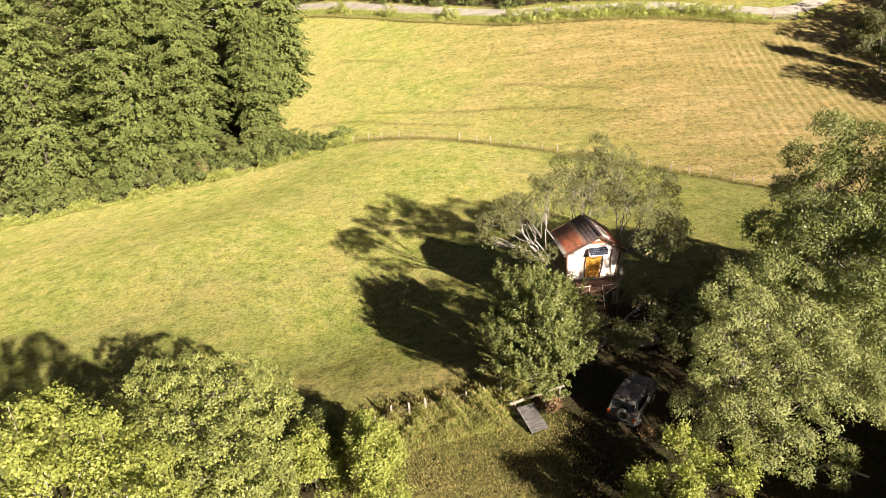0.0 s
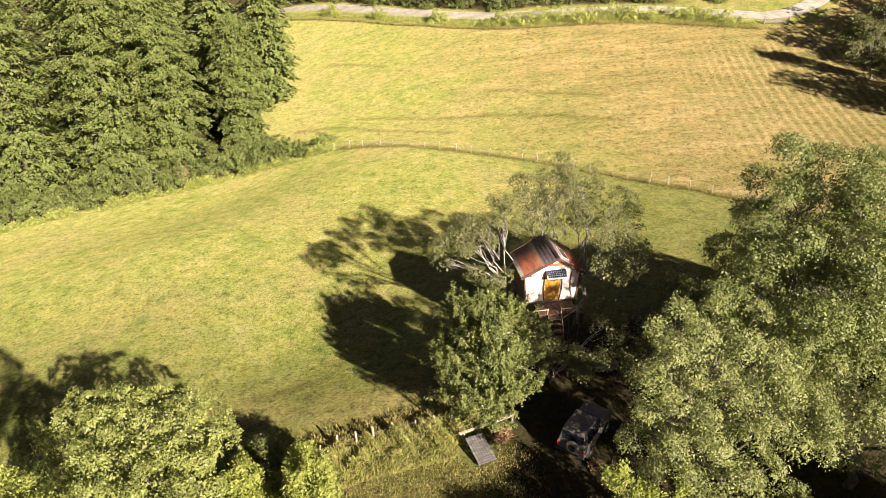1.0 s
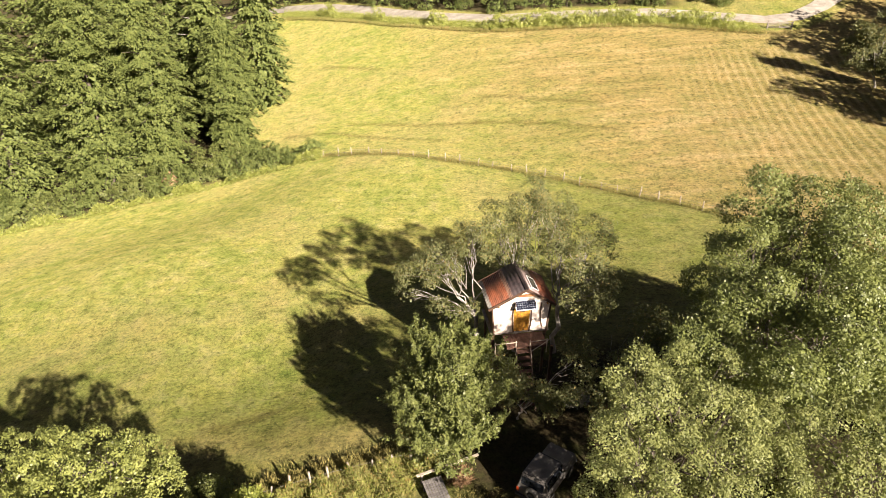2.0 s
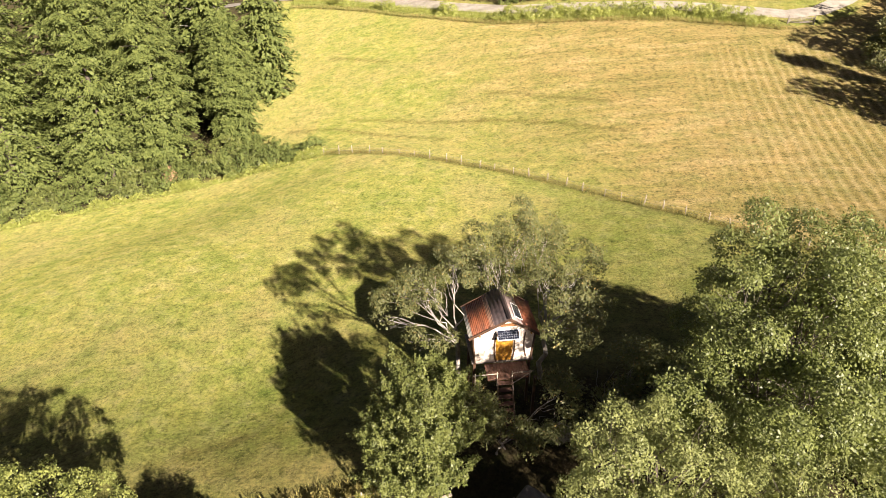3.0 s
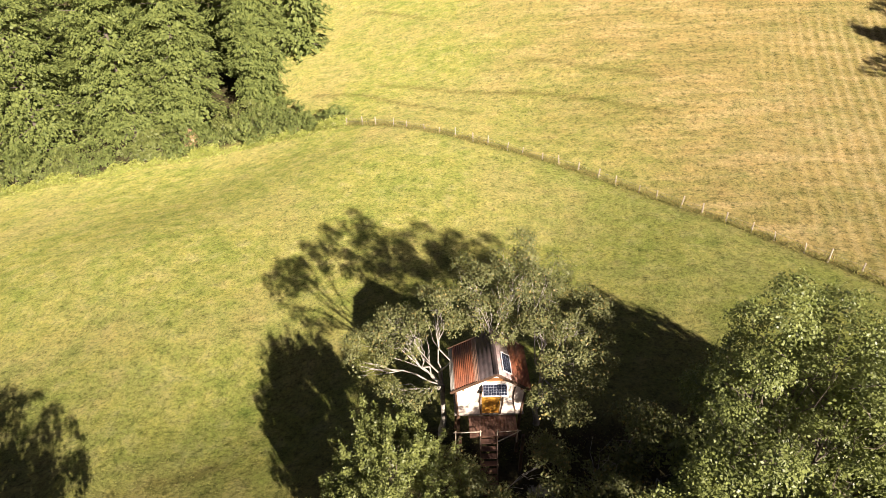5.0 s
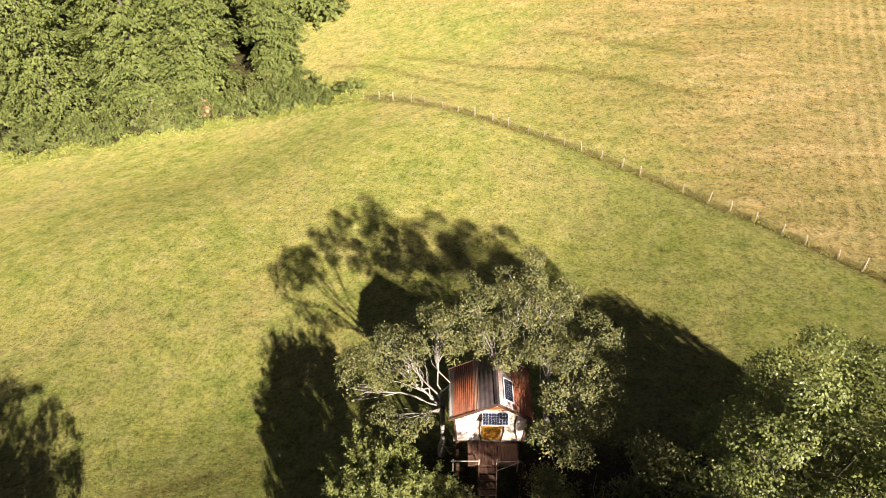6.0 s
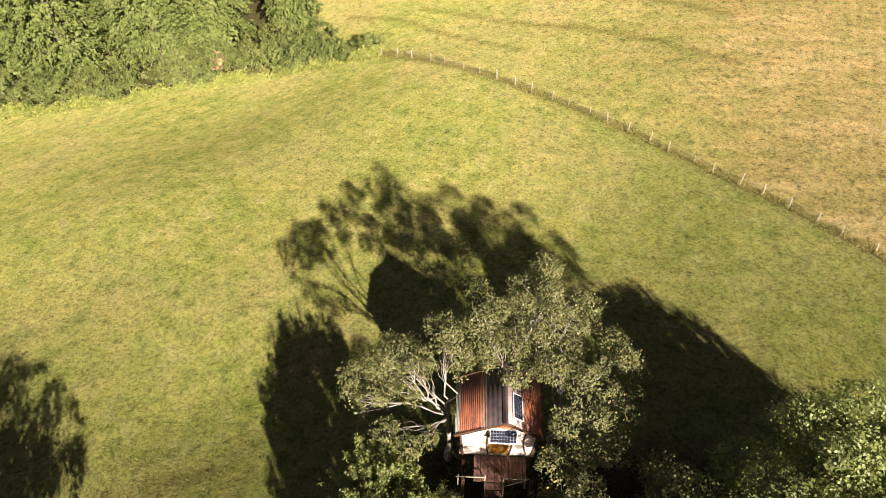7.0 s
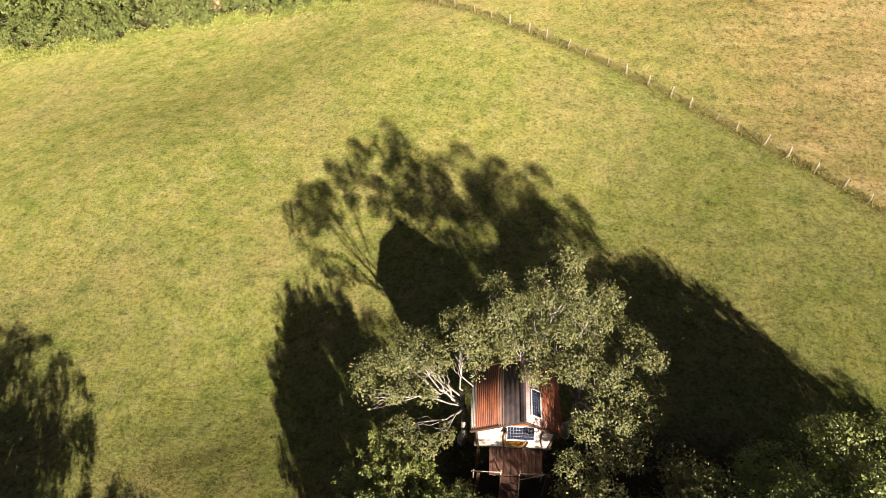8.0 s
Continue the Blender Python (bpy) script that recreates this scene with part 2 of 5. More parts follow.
def prism(outline, axis_start, axis_end, bevel=0.0):
    """An outline in (x, z) drawn out along y."""
    bm = bmesh.new()
    a = [bm.verts.new((x, axis_start, z)) for x, z in outline]
    b = [bm.verts.new((x, axis_end, z)) for x, z in outline]
    n = len(outline)
    bm.faces.new(a)
    bm.faces.new(b[::-1])
    for i in range(n):
        bm.faces.new((a[i], b[i], b[(i + 1) % n], a[(i + 1) % n]))
    bmesh.ops.recalc_face_normals(bm, faces=bm.faces)
    if bevel:
        bmesh.ops.bevel(bm, geom=list(bm.edges), offset=bevel, segments=1, affect="EDGES")
    return bm


def beam(a, b, w, h, bevel=0.006):
    """A squared timber from a to b."""
    a, b = Vector(a), Vector(b)
    bm = box(-w / 2, -h / 2, 0, w / 2, h / 2, (b - a).length, bevel)
    bm.transform(Matrix.Translation(a) @ (b - a).to_track_quat("Z", "Y").to_matrix().to_4x4())
    return bm


def tube(points, radii, sides, verts, faces):
    """A tapered limb through points, added to verts and faces."""
    pts = [Vector(p) for p in points]
    first = len(verts)
    for i, p in enumerate(pts):
        way = (pts[min(i + 1, len(pts) - 1)] - pts[max(i - 1, 0)]).normalized()
        side = way.cross(Vector((0.31, 0.17, 0.93))).normalized()
        other = way.cross(side)
        for k in range(sides):
            a = 2 * math.pi * k / sides
            verts.append(tuple(p + radii[i] * (math.cos(a) * side + math.sin(a) * other)))
    for i in range(len(pts) - 1):
        for k in range(sides):
            q = first + i * sides
            faces.append((q + k, q + (k + 1) % sides, q + sides + (k + 1) % sides, q + sides + k))


# ---- the lie of the land ----
def soft_clip(v, lo, hi, k=8.0):
    v = np.asarray(v, float)
    v = lo + k * np.logaddexp(0, (v - lo) / k)
    return hi - k * np.logaddexp(0, (hi - v) / k)


SWELLS = [(-44, 72, 0.87, 9), (-30, 72, -0.53, 9), (-18, 72, -0.91, 9), (-6, 70, 1.09, 9), (-38, 52, 0.86, 9), (-20, 50, 1.28, 9), (-4, 48, -0.15, 9),
          (-14, 34, -0.35, 9), (12, 52, -0.77, 9), (20, 64, -0.16, 9), (4, 80, -0.80, 9), (-5, 35.5, -0.95, 4)]


def height(x, y):
    swell = sum(h * np.exp(-((x - a) ** 2 + (y - b) ** 2) / (2 * r * r)) for a, b, h, r in SWELLS)
    x = soft_clip(x, -58, 70)
    y = soft_clip(y, 20, 150, 3.0)
    return swell + 8.745 + 0.0518 * x - 0.279 * y + 0.001146 * x * y - 0.001348 * x * x + 0.001802 * y * y - 2.32 * np.exp(-(y - 20) / 7.0)


def hz(x, y):
    return float(height(x, y))


def fence_y(x):
    return 73.6 - 0.4935 * x - 0.00708 * x * x


WOOD_FOOT = [(-80, 74), (-60, 70), (-50, 68.6), (-45, 68.4), (-38, 70.0), (-35, 71.5), (-30, 74.3), (-22.5, 76.3), (-16, 77.3), (-10.5, 78.3)]


def wood_edge_y(x):
    """The foot of the wood on the far side of the meadow."""
    return np.interp(x, [q[0] for q in WOOD_FOOT], [q[1] for q in WOOD_FOOT])


ROAD = [(-60, 172), (-36, 153), (-20, 142.0), (-6.5, 131.0), (3, 124.5), (11, 120.0), (20, 118.2), (34, 115.2), (44, 111.5), (50, 109.6), (54.5, 110.6), (59, 114.0), (66, 121.0), (78, 132.0), (110, 156)]


def road_y(x):
    return np.interp(x, [q[0] for q in ROAD], [q[1] for q in ROAD])


def sstep(a, b, v):
    u = np.clip((v - a) / (b - a), 0, 1)
    return u * u * (3 - 2 * u)


def make_ground():
    def axis(lo, hi, step):
        inner = np.arange(lo, hi + 0.01, step)
        out = np.array([3, 8, 18, 40, 90, 200, 450, 1000, 2200])
        return np.concatenate([lo - out[::-1], inner, hi + out])
    xs, ys = axis(-66, 84, 0.62), axis(4, 150, 0.62)
    X, Y = np.meshgrid(xs, ys)
    Z = height(X, Y)
    lump = 0.05 * np.sin(X * 1.7 + 1.3 * np.sin(Y * 0.9)) * np.sin(Y * 1.3 + np.sin(X * 0.7)) + 0.10 * np.sin(X * 0.31 + 2) * np.sin(Y * 0.27)
    Z = Z + lump
    n, m = X.shape
    v = np.stack([X, Y, Z], -1).reshape(-1, 3)
    i = np.arange(n * m).reshape(n, m)
    f = np.stack([i[:-1, :-1], i[:-1, 1:], i[1:, 1:], i[1:, :-1]], -1).reshape(-1, 4)
    me = mesh_of("ground", v.tolist(), f.tolist(), M_GROUND, True)
    beyond = sstep(-0.6, 0.6, Y - fence_y(X))
    right = sstep(-2, 32, X + 0.25 * (Y - 75))
    dry = beyond * (0.10 + 0.95 * right)
    dry = np.where(Y > road_y(X) - 4, 0.1, dry)
    # the trodden, sun-dried strip at the near end of the meadow
    dry = np.maximum(dry, 0.5 * np.exp(-((Y - 29.0 - 0.12 * X) / 2.6) ** 2) * sstep(-12, -8, X) * sstep(5, 1, X))
    dry = np.maximum(dry, 0.5 * sstep(25.5, 21.5, Y) * sstep(2, 9, Y) * sstep(-6, -3, X) * sstep(6, 3, X))
    swath = beyond * sstep(26, 44, X - 0.155 * (Y - 85)) * sstep(104, 96, Y)
    wood = sstep(0.2, 2.0, Y - wood_edge_y(X)) * sstep(-22.5, -26, X + 0.2 * (Y - 86))
    # wheel tracks of the mower in the stubble
    track = np.zeros_like(X)
    for line in ([(-17, 87.2), (-11, 85.8), (-4.2, 81.6), (3, 78.9)], [(6.8, 84.0), (12.5, 81.9), (16.1, 80.2), (22.0, 76.7)], [(-16.4, 113.3), (-6.8, 107.3)], [(8.0, 91.8), (22.1, 85.3)], [(-9, 88), (2, 84.5), (9, 83)], [(-7.6, 30.7), (-6.2, 31.3), (-4.9, 31.9)]):
        for (ax, ay), (bx, by) in zip(line, line[1:]):
            u = np.clip(((X - ax) * (bx - ax) + (Y - ay) * (by - ay)) / ((bx - ax) ** 2 + (by - ay) ** 2), 0, 1)
            track = np.maximum(track, np.exp(-((X - ax - u * (bx - ax)) ** 2 + (Y - ay - u * (by - ay)) ** 2) / 0.16))
    track = np.maximum(track, 0.75 * np.exp(-(Y - fence_y(X) + 0.1) ** 2 / 0.20) * sstep(-12, -10, X))
    # leafy floors whose dark colour also stands in for the trees' shade
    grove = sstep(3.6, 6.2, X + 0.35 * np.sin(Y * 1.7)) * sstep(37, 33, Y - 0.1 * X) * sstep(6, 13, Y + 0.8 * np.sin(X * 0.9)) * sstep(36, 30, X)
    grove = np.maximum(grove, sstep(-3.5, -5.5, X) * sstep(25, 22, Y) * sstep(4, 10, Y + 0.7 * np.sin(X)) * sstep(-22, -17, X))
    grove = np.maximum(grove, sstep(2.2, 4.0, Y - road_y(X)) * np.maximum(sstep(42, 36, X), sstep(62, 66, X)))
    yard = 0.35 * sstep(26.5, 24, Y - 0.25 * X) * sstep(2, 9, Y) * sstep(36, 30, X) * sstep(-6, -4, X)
    for key, val in (("dry", dry), ("rows", swath), ("lush", np.maximum(sstep(52, 30, Y), 1.15 * sstep(4, 20, X)) * (1 - beyond)), ("track", track), ("litter_and_shade", np.maximum(np.maximum(wood, grove), yard))):
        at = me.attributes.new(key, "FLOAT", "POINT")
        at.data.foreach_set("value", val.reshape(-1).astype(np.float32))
    tagged(new("ground", me), "mown meadow turning to golden stubble", "ground", kind="structure")


make_ground()


def ribbon(name, line, width, material, label, lift=0.05):
    """A strip that lies on the land along a line of (x, y)."""
    pts = [Vector((x, y, 0)) for x, y in line]
    fine = []
    for a, b in zip(pts, pts[1:]):
        steps = max(2, int((b - a).length / 1.0))
        fine += [a.lerp(b, k / steps) for k in range(steps)]
    fine.append(pts[-1])
    verts, faces = [], []
    for i, p in enumerate(fine):
        way = (fine[min(i + 1, len(fine) - 1)] - fine[max(i - 1, 0)]).normalized()
        side = Vector((-way.y, way.x, 0))
        w = width * (1 + 0.06 * math.sin(i * 0.23))
        for k in range(5):
            q = p + side * w * (k / 4 - 0.5)
            verts.append((q.x, q.y, hz(q.x, q.y) + 0.12 + lift - 0.05 * abs(k / 2 - 1)))
        if i:
            for k in range(4):
                j = 5 * i + k
                faces.append((j - 5, j - 4, j + 1, j))
    return tagged(new(name, mesh_of(name, verts, faces, material, True)), label, name, kind="structure")


ribbon("road", ROAD, 3.0, M_GRAVEL, "pale gravel farm track along the top of the field")


# ---- trees ----
def unit(v):
    return v / np.maximum(np.linalg.norm(v, axis=-1, keepdims=True), 1e-9)


def lump(p, k, seed):
    """Smooth value noise in about -1 to 1, for gaps and tufts in a crown."""
    r = np.random.RandomState(seed)
    s = np.zeros(len(p))
    for i in range(6):
        w = unit(r.normal(size=3)) * k * (0.7 + 0.25 * i)
        s += np.sin(p @ w + r.uniform(0, 6.28))
    return s / 3.0


def leaf_mesh(rng, centres, outward, per, leaf, spread, flat, droop, slim=0.5, lift=0.3):
    """Leaves in tufts: each a folded, pointed quad on the light side of its twig."""
    n = len(centres) * per
    c = np.repeat(centres, per, 0)
    o = np.repeat(outward, per, 0)
    jit = rng.normal(size=(n, 3)) * spread
    jit[:, 2] *= flat
    p = c + jit
    axis = unit(o * 0.75 + rng.normal(size=(n, 3)) * 0.65 + np.array([0, 0, -droop]))
    nrm = unit(o * 0.95 + np.array([0, 0, lift]) + rng.normal(size=(n, 3)) * 0.36)
    return leaf_quads(rng, p, axis, nrm, leaf, slim)


def sphere_ways(rng, n):
    """Even directions over a sphere, turned and shaken at random."""
    i = np.arange(n) + 0.5
    z, a = 1 - 2 * i / n, i * 2.39996 + rng.uniform(0, 6.28)
    q = np.sqrt(1 - z * z)
    return unit(np.stack([q * np.cos(a), q * np.sin(a), z], -1) + rng.normal(size=(n, 3)) * 0.35 / math.sqrt(n))


def dome_crown(rng, lob, seed, size, spacing, count, leaf, slim, flat, gap, freq, low, bough, full, droop, ragged):
    """A crown of boughs set apart over its lobes, each bough a cushion of leaf clumps, with dark gaps between the boughs."""
    scale3 = np.stack([lob[:, 3], lob[:, 3], lob[:, 4]], -1)
    ways = [sphere_ways(rng, 90) for _ in lob]
    spots = np.concatenate([c[:3] + w * k * rng.uniform(0.78, 1.0, (90, 1)) for c, w, k in zip(lob, ways, scale3)])
    ways = np.concatenate(ways)
    q = np.linalg.norm((spots[:, None, :] - lob[None, :, :3]) / scale3[None], axis=2).min(1)
    good = (q > 0.74) & (ways[:, 2] > low) & (lump(spots, freq, seed + 9) > gap)
    spots, ways = spots[good], ways[good]
    chosen = []
    for i in rng.permutation(len(spots)):
        if all(np.sum((spots[i] - spots[k]) ** 2) > bough * bough for k in chosen):
            chosen.append(i)
    pts, outs = [], []
    for i in chosen:
        r = bough * full * rng.uniform(0.75, 1.3)
        n = max(5, int(10 * r * r / spacing ** 2))
        d = sphere_ways(rng, n)
        d = d[(d @ ways[i] > -0.25) | (d[:, 2] > 0.55)]
        pts.append(spots[i] + d * r * np.array([1, 1, 0.78]) * rng.uniform(0.75, 1.15, (len(d), 1)))
        outs.append(unit(d * 0.75 + ways[i] * 0.35))
    p, d = np.concatenate(pts), np.concatenate(outs)
    up = np.array([0, 0, 1.0])
    n = unit(d * 0.55 + up * 0.38 + rng.normal(size=p.shape) * 0.42)
    big = size * rng.uniform(0.65, 1.3, (len(p), 1))
    P, N, B = (np.repeat(a, count, 0) for a in (p, n, big))
    v = unit(rng.normal(size=P.shape))
    v = v * np.sign((v * N).sum(1, keepdims=True))
    rise = (v * N).sum(1, keepdims=True)
    off = (v - N * rise * (1 - flat)) * B * rng.uniform(0.55, 1.0 + ragged, (len(P), 1))
    P = P + off
    nrm = unit(v * 0.42 + up * 0.25 + N * 0.45 + rng.normal(size=P.shape) * 0.26)
    axis = unit(v - N * rise + rng.normal(size=P.shape) * 0.5 - up * droop)
    return leaf_quads(rng, P, axis, nrm, leaf, slim)


def leaf_quads(rng, p, axis, nrm, leaf, slim):
    side = unit(np.cross(axis, nrm))
    nrm = np.cross(side, axis)
    size = leaf * rng.uniform(0.65, 1.3, (len(p), 1))
    a = p - axis * size * 0.5
    b = p + side * size * slim * 0.5 - nrm * size * 0.08
    t = p + axis * size * 0.5 - nrm * size * 0.12
    d = p - side * size * slim * 0.5 - nrm * size * 0.08
    return np.stack([a, b, t, d], 1).reshape(-1, 3), np.arange(4 * len(p)).reshape(-1, 4)


def fast_mesh(name, v, f, material):
    me = bpy.data.meshes.new(name)
    me.vertices.add(len(v))
    me.vertices.foreach_set("co", np.asarray(v, np.float32).reshape(-1))
    me.loops.add(f.size)
    me.loops.foreach_set("vertex_index", f.reshape(-1).astype(np.int32))
    me.polygons.add(len(f))
    me.polygons.foreach_set("loop_start", np.arange(0, f.size, f.shape[1], dtype=np.int32))
    me.materials.append(material)
    me.update(calc_edges=True)
    me.validate()
    return me


def tree(base, lobes, leaves, bark, label, seed, tufts=2600, per=14, leaf=0.22, spread=0.22, flat=0.7, droop=0.15, slim=0.5, trunk=0.22, gap=-0.35, freq=1.3,
         shell=0.6, clump=0.3, shoot=0.0, rise=0.3, name="tree", category="tree", fork=0.35, twigs=7, stems=(), limb=0.55, group="", lift=0.3, low=-0.55, core=0, deep=0.5,
         dome=0.0, spacing=0.6, count=60, bough=1.2, full=0.5, ragged=0.25):
    """A tree: tapered trunk with limbs into every lobe of its crown, and tufts of leaves with gaps. Lobes: (x, y, z, radius across, radius up), in the world."""
    rng = np.random.RandomState(seed)
    bx, by = base
    bz = hz(bx, by) - 0.15
    top = thing(name, Matrix.Translation((bx, by, bz)), label, category, group)
    off = np.array([bx, by, bz])
    lob = np.array(lobes, float)
    lob[:, :3] -= off
    # crown: clumps of tufts on the lobes, with gaps between them
    wgt = lob[:, 3] ** 1.3 * lob[:, 4] ** 0.7
    if dome:
        v, f = dome_crown(rng, lob, seed, dome, spacing, count, leaf, slim, flat, gap, freq, low, bough, full, droop, ragged)
    else:
        groups = max(12, tufts // 9)
        pick = rng.choice(len(lob), groups * 3, p=wgt / wgt.sum())
        d = unit(rng.normal(size=(len(pick), 3)))
        ok = d[:, 2] > low
        d, pick = d[ok], pick[ok]
        r = shell + (1 - shell) * rng.rand(len(d)) ** 0.6
        wob = 1 + 0.14 * lump(d * 2.2 + lob[pick, :1], 1.8, seed + 5)
        scale3 = np.stack([lob[pick, 3], lob[pick, 3], lob[pick, 4]], -1)
        c = lob[pick, :3] + d * scale3 * (r * wob)[:, None]
        keep = lump(c, freq, seed + 9) > gap
        c, d = c[keep][:groups], d[keep][:groups]
        way = unit(d * (1 - rise) + np.array([0, 0, 1.0]) * rise + rng.normal(size=d.shape) * 0.25)
        c, d, way = (np.repeat(q, 9, 0) for q in (c, d, way))
        along = rng.rand(len(c), 1)
        thin = 1.0 if shoot == 0 else 1.15 - 0.75 * along
        puff = rng.normal(size=c.shape) * np.array([1, 1, 0.7])
        c = c + way * along * shoot + puff * clump * thin
        d = d * 0.5 + puff * 0.75 + np.array([0, 0, 0.15])
        v, f = leaf_mesh(rng, c, unit(d), per, leaf, spread, flat, droop, slim, lift)
    if core:
        pick = rng.choice(len(lob), core, p=wgt / wgt.sum())
        inner = unit(rng.normal(size=(core, 3)))
        scale3 = np.stack([lob[pick, 3], lob[pick, 3], lob[pick, 4]], -1)
        p = lob[pick, :3] + inner * scale3 * (0.1 + deep * rng.rand(core, 1))
        inner_leaf = leaf * (1.25 if dome else 1.1)
        v2, f2 = leaf_mesh(rng, p, inner, 3, inner_leaf, inner_leaf * 1.3, 0.8, 0.2, slim + 0.15, lift)
        v, f = np.concatenate([v, v2]), np.concatenate([f, f2 + len(v)])
    part("crown", fast_mesh("crown", v, f, leaves), leaves, top)
    # wood: crooked limbs from the nearest stem into every lobe
    verts, faces = [], []
    mid = lob[:, :3].mean(0)

    def crooked(a, b, n, amp):
        w = rng.normal(size=(n + 1, 3)) * amp * np.sin(np.linspace(0, math.pi, n + 1))[:, None]
        return [a + (b - a) * (i / n) + w[i] for i in range(n + 1)]
    feet = [np.array([sx - bx, sy - by, 0.0]) for sx, sy in stems] or [np.zeros(3)]
    forks = []
    for q in feet:
        near = mid if len(feet) == 1 else q
        forks.append(np.array([q[0] + (near[0] - q[0]) * 0.35, q[1] + (near[1] - q[1]) * 0.35, mid[2] * fork]))
        line = crooked(q + np.array([0, 0, -0.2]), forks[-1], 5, trunk * 0.7)
        tube(line, [trunk * k for k in (1.5, 1.15, 1.0, 0.92, 0.86, 0.8)], 9, verts, faces)
    for q in lob:
        a = forks[int(np.argmin([np.hypot(*(p[:2] - q[:2])) for p in forks]))]
        end = q[:3] + np.array([0, 0, q[4] * 0.4])
        tr = trunk * limb
        line = crooked(a, end, 6, 0.24 * q[3])
        tube(line, [tr * k for k in (1.0, 0.85, 0.7, 0.55, 0.42, 0.28, 0.12)], 7, verts, faces)
        for k in range(twigs):
            s0 = line[3 + k % 3]
            w = unit(rng.normal(size=3) + np.array([0, 0, 0.4]))
            e = q[:3] + w * np.array([q[3], q[3], q[4]]) * rng.uniform(0.75, 1.05)
            tube(crooked(s0, e, 4, 0.12 * q[3]), [tr * k for k in (0.32, 0.25, 0.19, 0.12, 0.05)], 5, verts, faces)
    part("trunk", mesh_of("trunk", verts, faces, bark, True), bark, top)
    return top


HOUSE = Matrix.Translation((6.70, 32.88, 4.80)) @ Matrix.Rotation(radians(10), 4, "Z")

# the sprawling, many-stemmed tree that grows round the treehouse
tree((8.2, 35.9), [(3.1, 33.6, 8.2, 1.0, 0.6), (4.5, 33.8, 8.9, 1.1, 0.7), (5.7, 34.7, 9.5, 0.9, 0.7), (3.6, 34.3, 8.5, 0.9, 0.6), (4.3, 31.6, 7.0, 0.75, 0.4), (5.5, 31.9, 6.9, 0.5, 0.35), (5.6, 35.3, 9.2, 0.7, 0.5), (2.6, 32.7, 7.3, 0.5, 0.4), (4.2, 34.3, 8.2, 0.8, 0.6),
                   (6.9, 36.3, 9.9, 0.85, 0.7), (8.9, 37.8, 10.2, 1.1, 0.8), (10.2, 37.1, 9.9, 1.0, 0.8), (8.5, 35.7, 8.3, 1.0, 0.7), (7.3, 35.9, 8.2, 0.8, 0.6), (9.7, 36.0, 8.4, 0.8, 0.7), (8.8, 36.0, 9.9, 1.0, 0.7), (7.5, 35.2, 9.4, 0.6, 0.4),
                   (12.2, 35.6, 9.3, 0.75, 0.7), (11.4, 34.4, 9.2, 0.9, 0.7), (11.2, 33.2, 8.8, 0.75, 0.6), (11.9, 32.5, 8.6, 0.8, 0.6), (11.5, 31.3, 8.2, 0.8, 0.6), (10.6, 31.2, 7.6, 0.6, 0.5), (10.2, 35.2, 8.9, 0.85, 0.7), (8.6, 37.9, 8.2, 1.2, 1.0), (10.5, 37.7, 8.2, 1.0, 0.9), (12.6, 34.6, 7.9, 0.65, 0.6), (12.2, 33.2, 7.4, 0.75, 0.6)],
     M_LEAF_HOST, M_BARK_PALE, "spreading tree with pale limbs and grey-green leaves around the treehouse", 11, leaf=0.10, trunk=0.14, gap=-0.9, freq=2.2, fork=0.52, twigs=8, dome=0.21, spacing=0.31, count=38, bough=0.92, full=0.43, flat=0.7, ragged=0.6,
     stems=((5.95, 34.35), (8.3, 35.9), (10.5, 35.6)), limb=0.38, slim=0.55, core=1300)
tree((4.5, 27.8), [(4.6, 27.0, 5.3, 1.60, 1.60), (3.1, 27.9, 5.0, 1.04, 1.23), (4.9, 26.3, 6.4, 1.04, 1.23), (3.9, 28.3, 6.0, 0.85, 1.14), (5.6, 27.0, 5.2, 0.95, 1.23), (3.6, 26.3, 3.9, 1.14, 1.04), (3.3, 26.0, 3.2, 0.85, 0.85), (4.4, 25.2, 4.1, 1.04, 0.95), (2.9, 27.0, 4.1, 0.76, 0.95), (5.6, 25.5, 5.1, 1.04, 1.14), (5.6, 29.0, 5.6, 0.60, 0.80), (4.7, 28.5, 6.5, 0.60, 0.90), (4.4, 30.6, 5.0, 0.75, 0.90), (5.7, 30.0, 5.6, 0.60, 0.80), (5.2, 29.8, 6.0, 0.85, 0.90), (3.2, 30.6, 5.1, 0.65, 0.85), (6.6, 29.2, 4.9, 0.80, 0.80)],
     M_LEAF_FRUIT, M_BARK, "young fruit tree with upright shoots and fresh green leaves", 12, tufts=4800, per=14, leaf=0.115, spread=0.065, flat=1.3, trunk=0.12, fork=0.3, freq=2.6, clump=0.07, shoot=1.35, rise=0.75, gap=0.08, shell=0.5, core=1500, deep=0.4)
tree((7.9, 29.6), [(6.9, 30.2, 3.7, 1.0, 1.2), (8.4, 29.5, 3.2, 1.2, 1.1), (9.8, 30.2, 3.4, 1.1, 1.1), (10.9, 31.0, 4.2, 1.0, 1.2)],
     M_LEAF_HOST, M_BARK_PALE, "thin straggling bush in the shade before the treehouse", 20, tufts=1300, per=10, leaf=0.14, spread=0.12, trunk=0.06, clump=0.22, gap=-0.1, name="bush", category="bush", twigs=6, shoot=0.5, rise=0.5)
